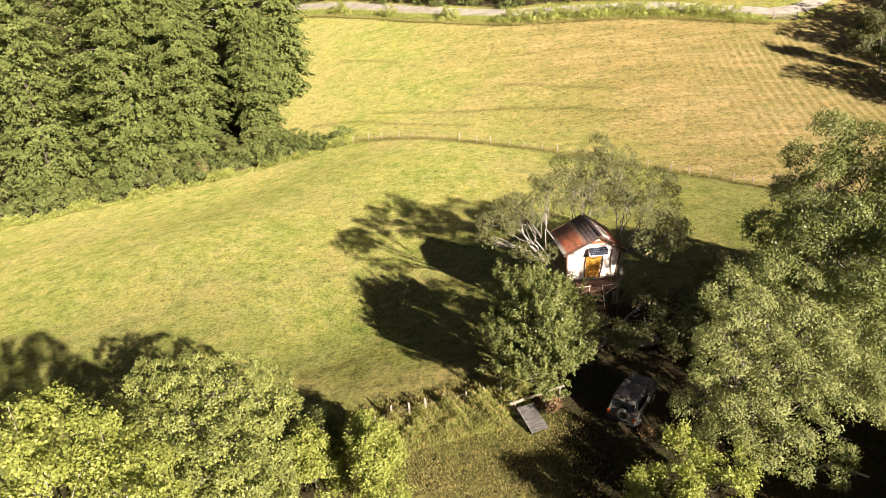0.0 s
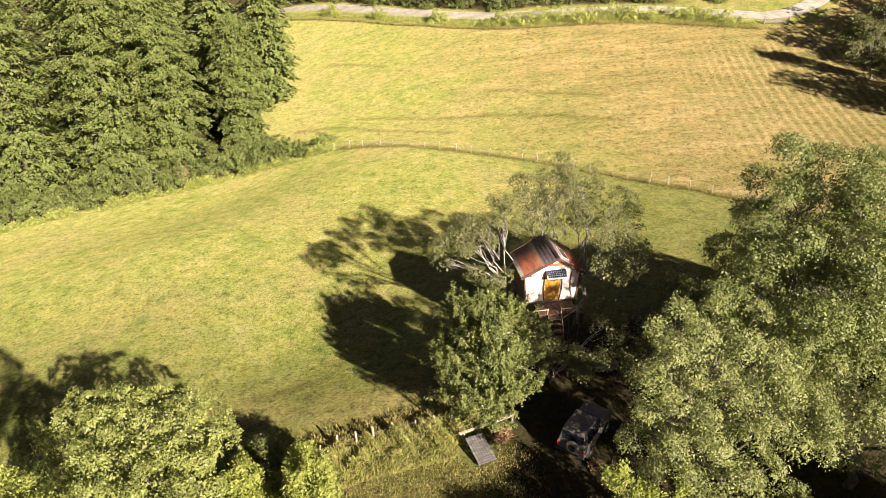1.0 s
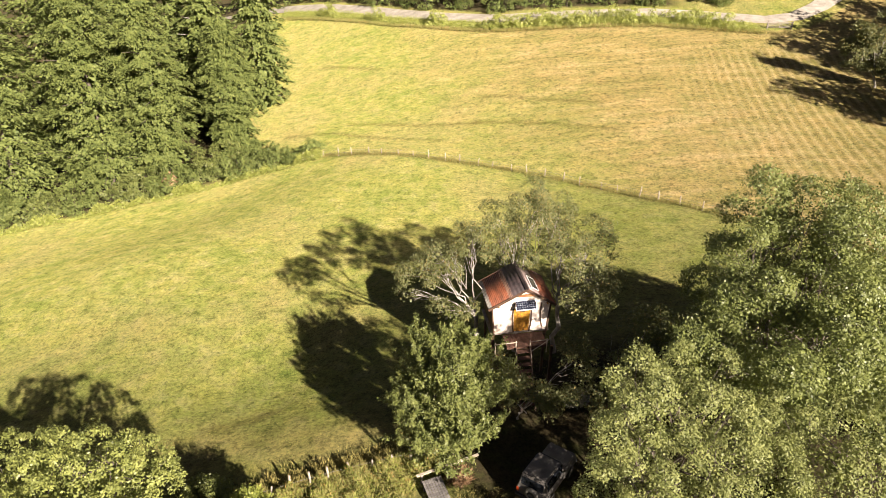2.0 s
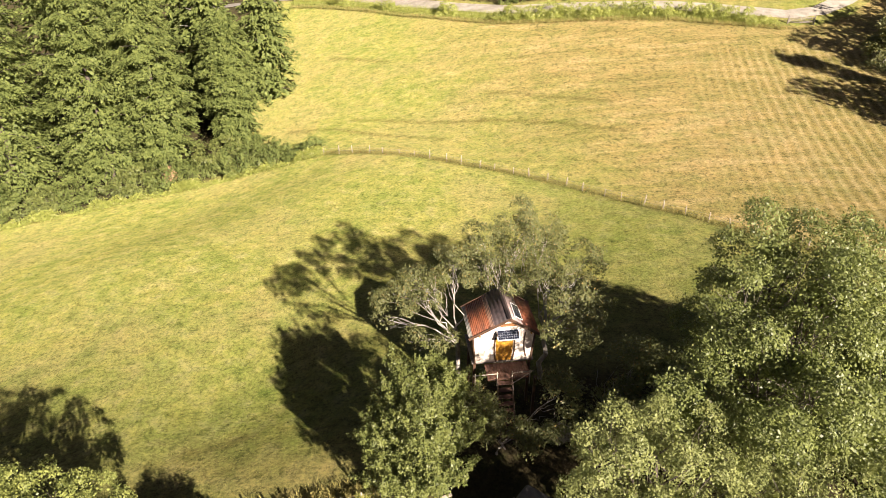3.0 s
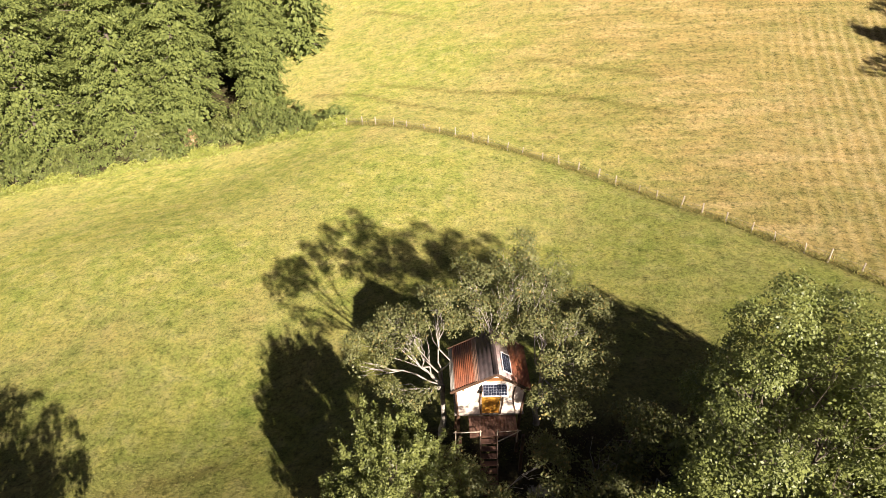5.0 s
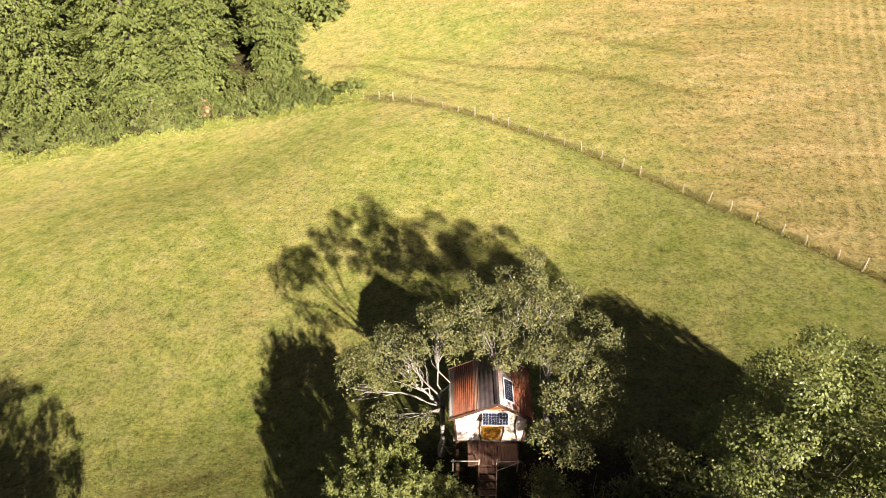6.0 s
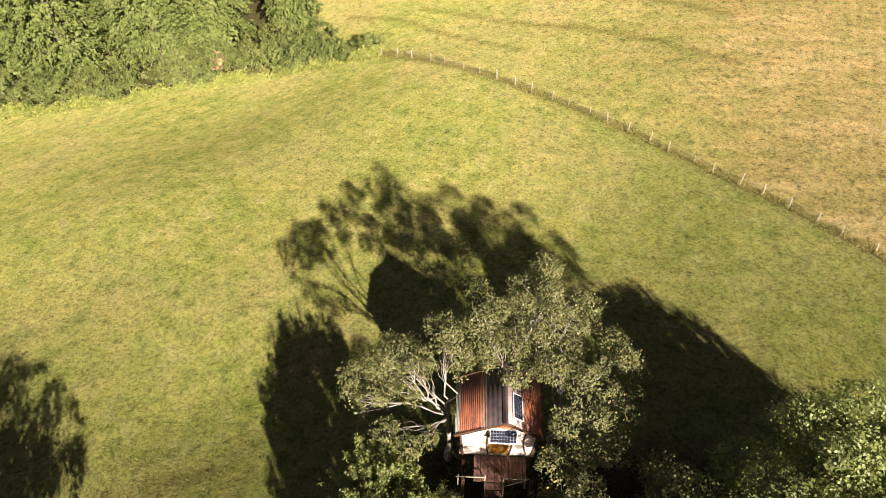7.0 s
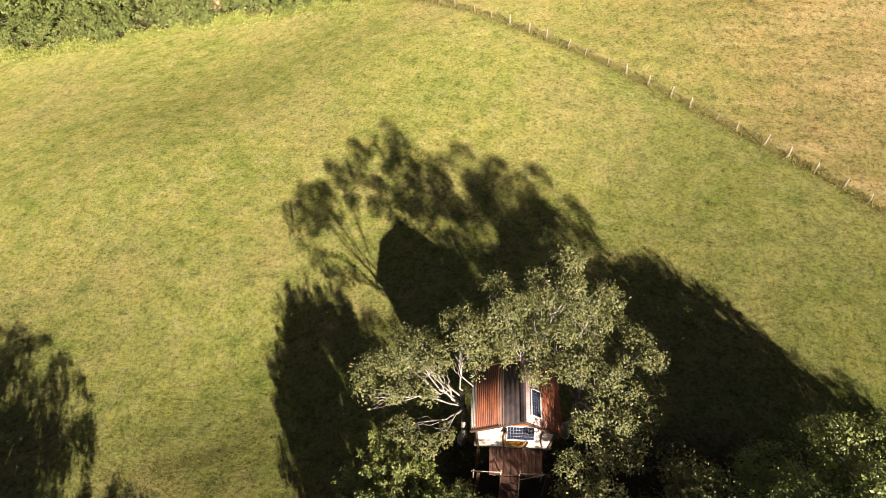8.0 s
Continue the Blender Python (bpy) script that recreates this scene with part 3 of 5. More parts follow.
tree((13.0, 22.2), [(12.0, 22.6, 9.2, 1.7, 1.7), (11.4, 23.3, 9.3, 1.1, 1.3), (13.8, 23.4, 9.3, 1.8, 1.7), (14.0, 21.6, 8.2, 1.8, 1.8), (11.0, 21.5, 8.3, 1.2, 1.5), (12.3, 21.0, 7.1, 1.6, 1.5), (11.7, 20.6, 5.6, 1.2, 1.3), (13.4, 20.4, 5.6, 1.7, 1.5), (15.4, 21.6, 6.8, 1.9, 1.8), (16.4, 23.2, 5.8, 1.6, 1.4),
                    (12.2, 23.2, 6.8, 1.3, 1.5), (11.5, 22.4, 5.4, 0.9, 1.1), (14.0, 24.6, 7.6, 1.6, 1.7), (15.8, 24.2, 8.0, 1.6, 1.7), (12.6, 21.6, 4.2, 1.3, 1.2), (14.6, 20.4, 4.6, 1.6, 1.3), (10.6, 23.2, 5.2, 0.45, 0.45), (10.2, 22.3, 4.8, 0.45, 0.45)],
     M_LEAF_SOFT, M_BARK, "broad tree with soft mid-green foliage beside the parked car", 13, leaf=0.085, trunk=0.22, freq=1.5, gap=-0.75, core=4000, deep=0.5, limb=0.4, dome=0.25, spacing=0.31, count=62, bough=1.08, full=0.40, flat=0.75, slim=0.6, ragged=0.4)
tree((19.0, 28.6), [(18.6, 30.4, 12.9, 2.20, 1.90), (18.4, 29.4, 10.6, 2.30, 1.80), (20.6, 30.4, 10.4, 2.40, 1.80), (17.3, 28.6, 10.8, 1.70, 1.50), (20.4, 28.8, 12.4, 2.60, 1.90), (18.0, 25.8, 11.2, 2.20, 1.70), (21.6, 31.2, 12.2, 2.20, 2.00), (17.0, 27.0, 8.2, 1.80, 1.80), (20.2, 25.4, 8.6, 2.40, 2.20), (18.4, 27.6, 7.4, 3.00, 2.20), (22.8, 28.4, 8.8, 2.40, 2.40), (18.6, 32.0, 8.4, 2.20, 2.00), (21.4, 32.6, 8.4, 2.20, 2.00), (15.9, 27.4, 11.4, 1.10, 1.10), (16.6, 26.0, 11.6, 1.20, 1.10), (18.4, 24.4, 12.0, 1.60, 1.60), (15.0, 25.0, 9.6, 1.20, 1.20), (17.6, 24.2, 10.0, 1.50, 1.50), (16.8, 29.4, 12.4, 1.00, 1.00)],
     M_LEAF_TALL, M_BARK, "tall open tree with broad bright leaf clusters", 14, leaf=0.108, droop=0.25, trunk=0.2, freq=1.3, gap=-0.7, core=14000, deep=0.45, limb=0.5, twigs=9, dome=0.36, spacing=0.40, count=64, bough=1.75, full=0.41, flat=0.55, slim=0.6, ragged=0.4)
# hidden below the tall crown, added to stop sun leaking through its shadow
tree((20.0, 31.2), [(18.4, 31.6, 5.6, 2.0, 2.2), (21.0, 31.8, 6.0, 2.4, 2.4), (20.0, 29.6, 5.0, 2.4, 2.4), (17.0, 32.2, 4.4, 1.7, 2.0), (17.8, 29.6, 5.2, 1.8, 2.2)],
     M_LEAF_SOFT, M_BARK, "dense low tree added under the tall one to block stray sun", 21, leaf=0.2, trunk=0.14, gap=-0.8, core=1500, dome=0.45, spacing=0.62, count=36, bough=1.5, full=0.5)
tree((19.6, 22.0), [(19.4, 22.4, 6.6, 2.4, 2.4), (17.8, 23.6, 6.4, 1.8, 2.0), (21.6, 22.8, 6.8, 2.2, 2.2)],
     M_LEAF_SOFT, M_BARK, "leafy tree in the shade behind the broad one", 15, leaf=0.1, trunk=0.2, gap=-0.7, freq=1.4, dome=0.32, spacing=0.42, count=60, bough=1.1, full=0.45, core=1800, deep=0.55)
tree((13.6, 31.4), [(13.4, 31.4, 4.6, 1.6, 1.6), (14.8, 32.6, 4.8, 1.5, 1.6), (12.6, 29.6, 3.6, 1.2, 1.2), (15.6, 30.4, 4.2, 1.6, 1.6)],
     M_LEAF_HOST, M_BARK_PALE, "low straggling bush tree in deep shade", 19, tufts=1500, per=11, leaf=0.17, spread=0.16, trunk=0.1, clump=0.3, gap=0.0)
# First three inferred from the shadow edge; last three added unseen to block sun.
for k, (x, y, r, z) in enumerate([(25.2, 30.4, 2.7, 8.6), (30.8, 26.4, 3.1, 8.5), (36.0, 23.4, 3.4, 8.6), (19.6, 13.2, 2.0, 6.2), (24.6, 11.6, 2.6, 7.4), (22.4, 15.8, 2.0, 6.6)]):
    tree((x, y), [(x, y, z, r, 2.2), (x + 1.5, y - 1.5, z - 1.4, r, 2.6), (x - 1.2, y - 1.8, z - 2.0, r * 0.9, 2.6)], M_LEAF_WALNUT, M_BARK, "leafy tree placed out of view to shade the grove and meadow", 60 + k, leaf=0.3, trunk=0.28, gap=-2.0, core=2200, deep=0.85, dome=0.6, spacing=0.75, count=30, bough=1.4, full=0.6, group="trees of the grove")
# unseen tree, added so that its shadow falls across the yard and pallet
tree((10.6, 12.5), [(10.4, 12.8, 5.8, 1.1, 1.3), (10.9, 12.0, 4.6, 1.2, 1.2), (9.9, 13.4, 4.8, 0.8, 1.0), (10.3, 13.2, 7.6, 1.1, 0.9)],
     M_LEAF_FRUIT, M_BARK, "young leafy tree added out of view to shade the yard", 22, tufts=900, per=12, leaf=0.16, spread=0.14, trunk=0.09, clump=0.2, gap=0.0, freq=2.2)
tree((10.0, 19.1), [(9.2, 19.3, 5.0, 0.90, 1.50), (10.5, 18.9, 4.4, 1.10, 1.30), (8.1, 18.6, 3.7, 0.80, 1.00), (8.7, 17.9, 3.5, 0.90, 1.00)],
     M_LEAF_BRIGHT, M_BARK, "yellow-green leafy sapling in full sun", 16, tufts=1500, per=14, leaf=0.125, spread=0.11, trunk=0.1, clump=0.14, shoot=0.7, rise=0.6, gap=0.0, freq=2.4)
tree((-10.0, 22.1), [(-9.6, 22.1, 5.2, 2.50, 2.10), (-11.8, 22.7, 5.2, 1.80, 1.60), (-8.2, 22.9, 4.7, 1.70, 1.80), (-10.0, 19.9, 5.2, 2.10, 1.80), (-8.0, 20.7, 4.2, 1.80, 1.90), (-12.6, 21.1, 4.5, 1.80, 1.80), (-9.2, 18.8, 4.2, 1.80, 1.50), (-11.4, 19.0, 4.3, 1.70, 1.50), (-7.2, 19.4, 3.4, 1.30, 1.20), (-10.0, 21.4, 4.0, 2.20, 1.80), (-7.9, 18.4, 5.4, 1.50, 1.60)],
     M_LEAF_WALNUT, M_BARK, "dense round-crowned tree by the meadow fence", 17, leaf=0.10, trunk=0.24, gap=-1.2, freq=2.6, core=7000, deep=0.72, dome=0.20, spacing=0.27, count=40, bough=0.74, full=0.42, flat=0.8, slim=0.6, ragged=0.4)
tree((-10.4, 11.8), [(-10.0, 12.5, 12.4, 1.67, 0.93), (-8.7, 11.7, 11.2, 1.49, 1.02), (-11.7, 12.6, 12.0, 1.67, 0.93), (-10.2, 10.6, 11.2, 1.77, 1.12), (-7.6, 12.1, 9.7, 1.30, 1.02), (-8.9, 13.6, 10.5, 1.12, 0.74)],
     M_LEAF_BRIGHT, M_BARK_PALE, "sunlit yellow-green tree with broad lobed leaves", 18, leaf=0.088, trunk=0.2, gap=-0.9, freq=2.0, slim=0.7, flat=0.3, core=1200, dome=0.30, spacing=0.38, count=90, bough=0.9, full=0.44, ragged=0.45)
for k, (x, y, z, r, h) in enumerate([(-2.6, 19.8, 4.0, 0.8, 2.0), (-3.4, 22.8, 2.7, 0.7, 1.1), (-5.6, 21.6, 2.9, 0.8, 1.3), (-6.0, 24.6, 1.6, 0.8, 0.6)]):
    tree((x, y), [(x, y, z, r, h), (x + 0.5, y - 0.7, z - 0.6, r * 0.8, h * 0.8)], M_LEAF_BRIGHT if k < 3 else M_LEAF_FRUIT, M_BARK, "sunlit yellow-green bush among the weeds by the fence", 70 + k, tufts=800, per=12, leaf=0.13, spread=0.10, trunk=0.06, clump=0.13, gap=-0.1, freq=2.6,
         shoot=0.6, rise=0.7, name="bush", category="bush", group="bushes by the fence", twigs=4)

# the wood at the far side of the meadow
def wood_tree(x, y, r, top_z, seed, limbs, sprays, per, leaf, leaves, bark, label, skirt=0.9):
    """A tall tree whose limbs carry flat, drooping sprays of leaves, shelf over shelf down to the ground."""
    rng = np.random.RandomState(seed)
    g = hz(x, y) - 0.15
    h = top_z - g
    top = thing("tree", Matrix.Translation((x, y, g)), label, "tree", "trees of the wood")
    level = 0.05 + 0.93 * ((np.arange(limbs) + rng.rand(limbs)) / limbs) ** 0.92
    turn = np.arange(limbs) * 2.39996 + rng.uniform(-0.35, 0.35, limbs)
    shape = np.where(level < 0.5, skirt + (1 - skirt) * np.sin(level * math.pi), np.cos((level - 0.5) * math.pi * 0.92) ** 0.75)
    reach = r * shape * rng.uniform(0.62, 1.14, limbs) + 0.25
    way = np.stack([np.cos(turn), np.sin(turn), np.zeros(limbs)], -1)
    tip = way * reach[:, None] + np.array([0, 0, 1.0]) * (level * h)[:, None]
    root = np.array([0, 0, 1.0]) * (level * h * 0.9 + 0.05 * reach)[:, None]
    i = np.repeat(np.arange(limbs), sprays)
    s = 1 - 0.75 * rng.rand(len(i)) ** 1.4
    across = np.stack([-way[:, 1], way[:, 0], np.zeros(limbs)], -1)
    u = rng.uniform(-1, 1, len(i))
    wide = (0.18 + 0.26 * np.sin(s * math.pi * 0.85)) * reach[i] + 0.3
    bow = -0.35 * (np.abs(u) ** 1.5 + s ** 2) * (0.5 + 0.25 * reach[i])
    c = root[i] + (tip - root)[i] * s[:, None] + across[i] * (u * wide)[:, None] + np.array([0, 0, 1.0]) * (bow + rng.normal(size=len(i)) * 0.13)[:, None]
    out = unit(way[i] + across[i] * (u * 0.75)[:, None] + np.array([0, 0, -0.42]) + rng.normal(size=(len(i), 3)) * 0.16)
    side = unit(np.cross(out, np.array([0, 0, 1.0])))
    flatn = np.cross(side, out)
    P, O, S, N = (np.repeat(a, per, 0) for a in (c, out, side, flatn))
    a = rng.rand(len(P), 1)
    b = rng.uniform(-1, 1, (len(P), 1)) * (0.52 * np.sin(0.25 + a * 2.7))
    P = P + O * (a - 0.35) * 1.35 + S * b - N * (0.22 * a * a + 0.3 * b * b) + rng.normal(size=P.shape) * 0.05
    axis = unit(O + S * b * 1.6 + rng.normal(size=P.shape) * 0.25)
    nrm = unit(N + O * 0.45 + rng.normal(size=P.shape) * 0.34)
    v, f = leaf_quads(rng, P, axis, nrm, leaf, 0.52)
    # the shaded inside of the crown
    n = 900
    up = rng.rand(n)
    wide = np.interp(up, [0, 0.5, 1], [skirt, 1, 0.1]) * r * 0.62 * np.sqrt(rng.rand(n))
    a = rng.uniform(0, 6.283, n)
    p = np.stack([wide * np.cos(a), wide * np.sin(a), 0.4 + up * h * 0.9], -1)
    v2, f2 = leaf_mesh(rng, p, unit(p * np.array([1, 1, 0.01])), 3, 0.6, 0.5, 0.8, 0.2, 0.7)
    v, f = np.concatenate([v, v2]), np.concatenate([f, f2 + len(v)])
    part("crown", fast_mesh("crown", v, f, leaves), leaves, top)
    verts, faces = [], []
    tube([(0, 0, -0.2), (0.15, 0.1, h * 0.3), (-0.1, 0.1, h * 0.65), (0, 0, h * 0.97)], [0.34, 0.27, 0.17, 0.04], 9, verts, faces)
    for k in range(0, limbs, 2):
        q = Vector(root[k]).lerp(Vector(tip[k]), 0.5) + Vector((0, 0, 0.15))
        tube([root[k], q, Vector(root[k]).lerp(Vector(tip[k]), 0.85)], [0.07, 0.05, 0.015], 5, verts, faces)
    part("trunk", mesh_of("trunk", verts, faces, bark, True), bark, top)
    return top


for k, (x, y, r, top_z) in enumerate([(-23.3, 86.5, 3.2, 10.6), (-30.6, 81.8, 4.7, 15.0), (-36.8, 79.8, 4.8, 17.5), (-46.8, 77.0, 5.8, 17.0), (-57.0, 76.5, 5.8, 17.0)]):
    wood_tree(x, y, r, top_z, 40 + k, 92 if k < 4 else 60, 14, 32, 0.28, M_LEAF_WOOD, M_BARK, "tall dense woodland tree with drooping sprays of leaves", (0.55, 0.8, 0.9, 0.95, 0.95)[k])
for k, (x, y, r, top_z) in enumerate([(-28.0, 95.0, 4.0, 13.0), (-37.5, 90.5, 5.0, 19.0), (-52.0, 88.0, 6.0, 19.0), (-43.6, 87.0, 5.4, 19.0), (-66.0, 86.0, 6.5, 20.0), (-34.0, 101.0, 5.5, 19.0), (-46.0, 99.0, 6.0, 20.0), (-23.5, 103.0, 4.2, 14.0)]):
    wood_tree(x, y, r, top_z, 60 + k, 70, 11, 15, 0.5, M_LEAF_WOOD, M_BARK_PALE if k == 0 else M_BARK, "tall woodland tree standing behind the front row")
for k in range(17):
    x = -62 + 2.75 * k
    y = float(wood_edge_y(x)) + 2.0 + 0.9 * math.sin(k * 1.9)
    g = hz(x, y)
    h = 1.25 + 0.7 * math.sin(k * 2.3)
    r = 1.8 + 0.6 * math.cos(k * 1.7)
    tree((x, y), [(x, y, g + h, r, h), (x + 1.0, y + 1.2, g + h * 1.3, r * 0.8, h * 0.9)], (M_LEAF_WOOD, M_LEAF_TALL, M_LEAF_FRUIT)[k % 3], M_BARK, "leafy shrub at the foot of the wood", 80 + k, leaf=0.22, slim=0.5,
         trunk=0.08, gap=-0.6, freq=1.6, dome=0.38, spacing=0.55, count=34, bough=1.1, full=0.5, name="shrub", category="shrub", group="shrubs at the foot of the wood", twigs=3, low=-0.9)
for k, (x, y, r) in enumerate([(-16.4, 78.6, 1.3), (-14.2, 78.8, 1.2), (-12.0, 79.0, 1.0), (-18.8, 80.0, 1.7), (-21.0, 80.8, 2.0), (-18.6, 83.0, 1.5), (-23.6, 79.6, 1.7), (-26.0, 79.0, 1.6)]):
    g = hz(x, y)
    tree((x, y), [(x, y, g + 0.7, r, 0.8)], M_LEAF_WOOD, M_BARK, "dark green bramble bush at the end of the fence", 100 + k, leaf=0.22, trunk=0.05, gap=-0.9, dome=0.34, spacing=0.5, count=34, bough=0.9, full=0.55, name="bush", category="bush", group="bramble bushes", twigs=3, low=-0.9)

# trees beyond the farm track, and those that shade the corner by the gate
for k, (x, y) in enumerate([(-38, 162), (-26, 154), (-16, 147), (-7, 139), (1, 133), (8, 129.5), (15, 127), (22, 126), (29, 124), (36, 122), (72, 134), (84, 128)]):
    g = hz(x, y)
    tree((x, y), [(x, y, g + 9.5, 4.2, 3.2), (x + 1.2, y + 1, g + 5.8, 4.2, 2.6), (x - 0.8, y - 0.5, g + 3.4, 3.0, 1.6)], M_LEAF_WOOD, M_BARK, "leafy tree behind the farm track", 110 + k, leaf=0.65, trunk=0.26, dome=0.9, spacing=1.2, count=14, bough=2.2,
         gap=-0.6, group="trees behind the farm track", twigs=3)
tree((54.5, 86.3), [(52.6, 86.6, 8.4, 1.7, 1.8), (51.4, 86.9, 6.6, 1.5, 1.5), (53.4, 86.2, 6.2, 1.6, 1.4), (52.2, 87.0, 4.7, 1.3, 0.9), (53.8, 86.2, 9.8, 1.2, 1.2), (54.2, 85.8, 4.6, 1.1, 0.9)],
     M_LEAF_HOST, M_BARK_PALE, "slender leaning grey-green tree at the field corner", 130, tufts=1700, per=11, leaf=0.22, spread=0.2, trunk=0.13, clump=0.28, gap=0.0, freq=1.8, twigs=4)
# Unseen belt, inferred from its shadow; second row added to darken the corner.
for k, (x, y, h) in enumerate([(54.8, 73.2, 10.5), (62.0, 85.0, 11.5), (61.0, 87.5, 12.5), (65.0, 90.5, 13.0), (68.5, 92.0, 13.5), (72.5, 94.5, 14.0), (76.0, 98.0, 14.0), (66.0, 96.5, 12.0), (60.0, 75.0, 10.5), (63.5, 81.0, 11.5), (68.0, 84.5, 12.0), (61.0, 68.5, 10.5), (74.0, 87.0, 12.0), (79.0, 95.0, 12.0), (73.0, 104.0, 11.0)]):
    g = hz(x, y)
    tree((x, y), [(x, y, g + h * 0.78, 2.5, h * 0.22), (x + 0.8, y - 0.6, g + h * 0.5, 3.2, h * 0.2), (x - 0.7, y + 0.6, g + h * 0.3, 2.6, h * 0.16), (x + 1.4, y + 1.0, g + h * 0.6, 2.2, h * 0.15)],
         M_LEAF_HOST, M_BARK_PALE, "leafy grey-green tree placed beside the view to shade the field corner", 240 + k, leaf=0.45, trunk=0.16, dome=0.7, spacing=1.0, count=18, bough=1.5, gap=-0.7, group="trees at the field corner", twigs=3, core=250)
for k in range(34):
    x = -24 + 3.3 * k + 1.2 * math.sin(k * 2.1) if k < 22 else 14.5 + 2.7 * (k - 22)
    behind = k % 3 == 0 and k < 22
    y = float(road_y(x)) + (4.2 + math.sin(k) if behind else -3.6 + 0.7 * math.sin(k * 1.7))
    g = hz(x, y)
    r = (0.8 if k < 22 else 1.1) + 0.6 * math.sin(k * 1.3) ** 2
    tree((x, y), [(x, y, g + 0.8, r, 0.9)], M_LEAF_WOOD if behind else M_LEAF_HEDGE, M_BARK, "small sunlit shrub on the verge of the track", 150 + k, leaf=0.22, trunk=0.05, dome=0.34, spacing=0.5, count=22, gap=-0.7,
         name="shrub", category="shrub", group="shrubs on the verge", twigs=2, low=-0.9)
for k in range(26):
    x = -30 + 3.3 * k + 1.0 * math.sin(k * 2.7)
    if 50 < x < 66:
        continue
    y = float(road_y(x)) + (4.0 if x < 36 else 6.5) + 1.0 * math.sin(k * 1.9)
    g = hz(x, y)
    tree((x, y), [(x, y, g + 1.4, 1.3 + 0.4 * math.sin(k * 2.2), 1.5), (x + 1.0, y + 2.0, g + 2.8, 1.8, 1.8)], M_LEAF_WOOD, M_BARK, "dark leafy undergrowth shrub behind the farm track", 200 + k, leaf=0.36, trunk=0.08, dome=0.5, spacing=0.75, count=16, gap=-0.5,
         name="shrub", category="shrub", group="undergrowth behind the track", twigs=3, low=-0.9)


# ---- weeds and grass: stuff that nobody could count ----
def sward(name, where, n, blade, slim, rise, material, label, seed, category="grass"):
    """Blades and leaves standing on the land. where(rng, n) gives x, y and height of each."""
    rng = np.random.RandomState(seed)
    x, y, h = where(rng, n)
    n = len(x)
    z = height(x, y) + 0.05
    ang = rng.uniform(0, 6.283, n)
    tilt = rng.normal(0, 0.45, (n, 2))
    up = unit(np.stack([tilt[:, 0], tilt[:, 1], np.full(n, rise)], -1))
    side = np.stack([np.cos(ang), np.sin(ang), np.zeros(n)], -1)
    p = np.stack([x, y, z + h * rng.rand(n)], -1)
    size = (blade * rng.uniform(0.6, 1.4, n))[:, None]
    v = np.stack([p - side * size * slim * 0.4, p + up * size * 0.5 - side * size * slim * 0.5, p + up * size, p + side * size * slim * 0.5 + up * size * 0.4], 1).reshape(-1, 3)
    f = np.arange(4 * n).reshape(n, 4)
    return tagged(new(name, fast_mesh(name, v, f, material)), label, category, kind="stuff")


def in_meadow(rng, n):
    x, y = rng.uniform(-50, 32, n), rng.uniform(26, 79, n)
    ok = (y < fence_y(x) - 0.5) & (y < wood_edge_y(x) - 1) & ~((x > 6) & (y < 33)) & (rng.rand(n) < np.clip(1.4 - (y - 30) / 40, 0.12, 1) * np.clip(1.5 - np.abs(x) / 30, 0.12, 1))
    return x[ok], y[ok], np.full(ok.sum(), 0.03)


def by_far_fence(rng, n):
    x = rng.uniform(-11, 44, n)
    y = fence_y(x) + rng.normal(0, 0.32, n)
    return x, y, np.full(n, 0.25) * (0.6 + 0.4 * np.sin(x * 1.9))


def in_stubble(rng, n):
    x, y = rng.uniform(-20, 50, n), rng.uniform(54, 112, n)
    ok = (y > fence_y(x) + 0.6) & (rng.rand(n) < np.clip((x + 0.25 * (y - 75) + 8) / 30, 0.06, 1))
    return x[ok], y[ok], np.full(ok.sum(), 0.02)


def near_fence_y(x):
    return 26.1 + 0.29 * x - 0.012 * x * x


def in_weeds(rng, n):
    x = rng.uniform(-5.5, 4.4, n)
    y = near_fence_y(x) + 0.35 - 3.0 * rng.rand(n) ** 1.3
    ok = (np.hypot(x - 4.1, y - 24.6) > 1.15) & (x < 4.2)
    x, y = x[ok], y[ok]
    tuft = 0.5 + 0.28 * np.sin(x * 3.9 + 1.3 * np.sin(y * 2.7)) + 0.22 * np.sin(x * 8.3 + y * 6.1)
    h = 0.85 * tuft * np.clip(0.75 + (near_fence_y(x) - y) / 0.9, 0.3, 1) * np.clip(1.25 - (near_fence_y(x) - y) / 2.8, 0.1, 1)
    return x, y, np.maximum(h, 0.05)


def along_posts(rng, n):
    x = rng.uniform(-9.0, 3.6, n)
    y = near_fence_y(x) + np.abs(rng.normal(0, 0.6, n))
    return x, y, 0.32 * (0.55 + 0.45 * np.sin(x * 4.3 + 2 * np.sin(y * 3.1)))


def in_yard(rng, n):
    x, y = rng.uniform(-4, 7.5, n), rng.uniform(14, 25, n)
    ok = (rng.rand(n) < np.clip((7.2 - x) / 2, 0, 1)) & (np.hypot(x - 4.1, y - 24.6) > 0.9)
    return x[ok], y[ok], np.full(ok.sum(), 0.05)


def wood_verge(rng, n):
    x = rng.uniform(-62, -10.5, n)
    y = wood_edge_y(x) - 0.4 + rng.normal(0, 0.5, n)
    tall = 0.5 + 0.5 * np.sin(x * 0.9 + np.sin(x * 2.3))
    ok = rng.rand(n) < 0.25 + 0.75 * tall
    return x[ok], y[ok], 1.05 * tall[ok]


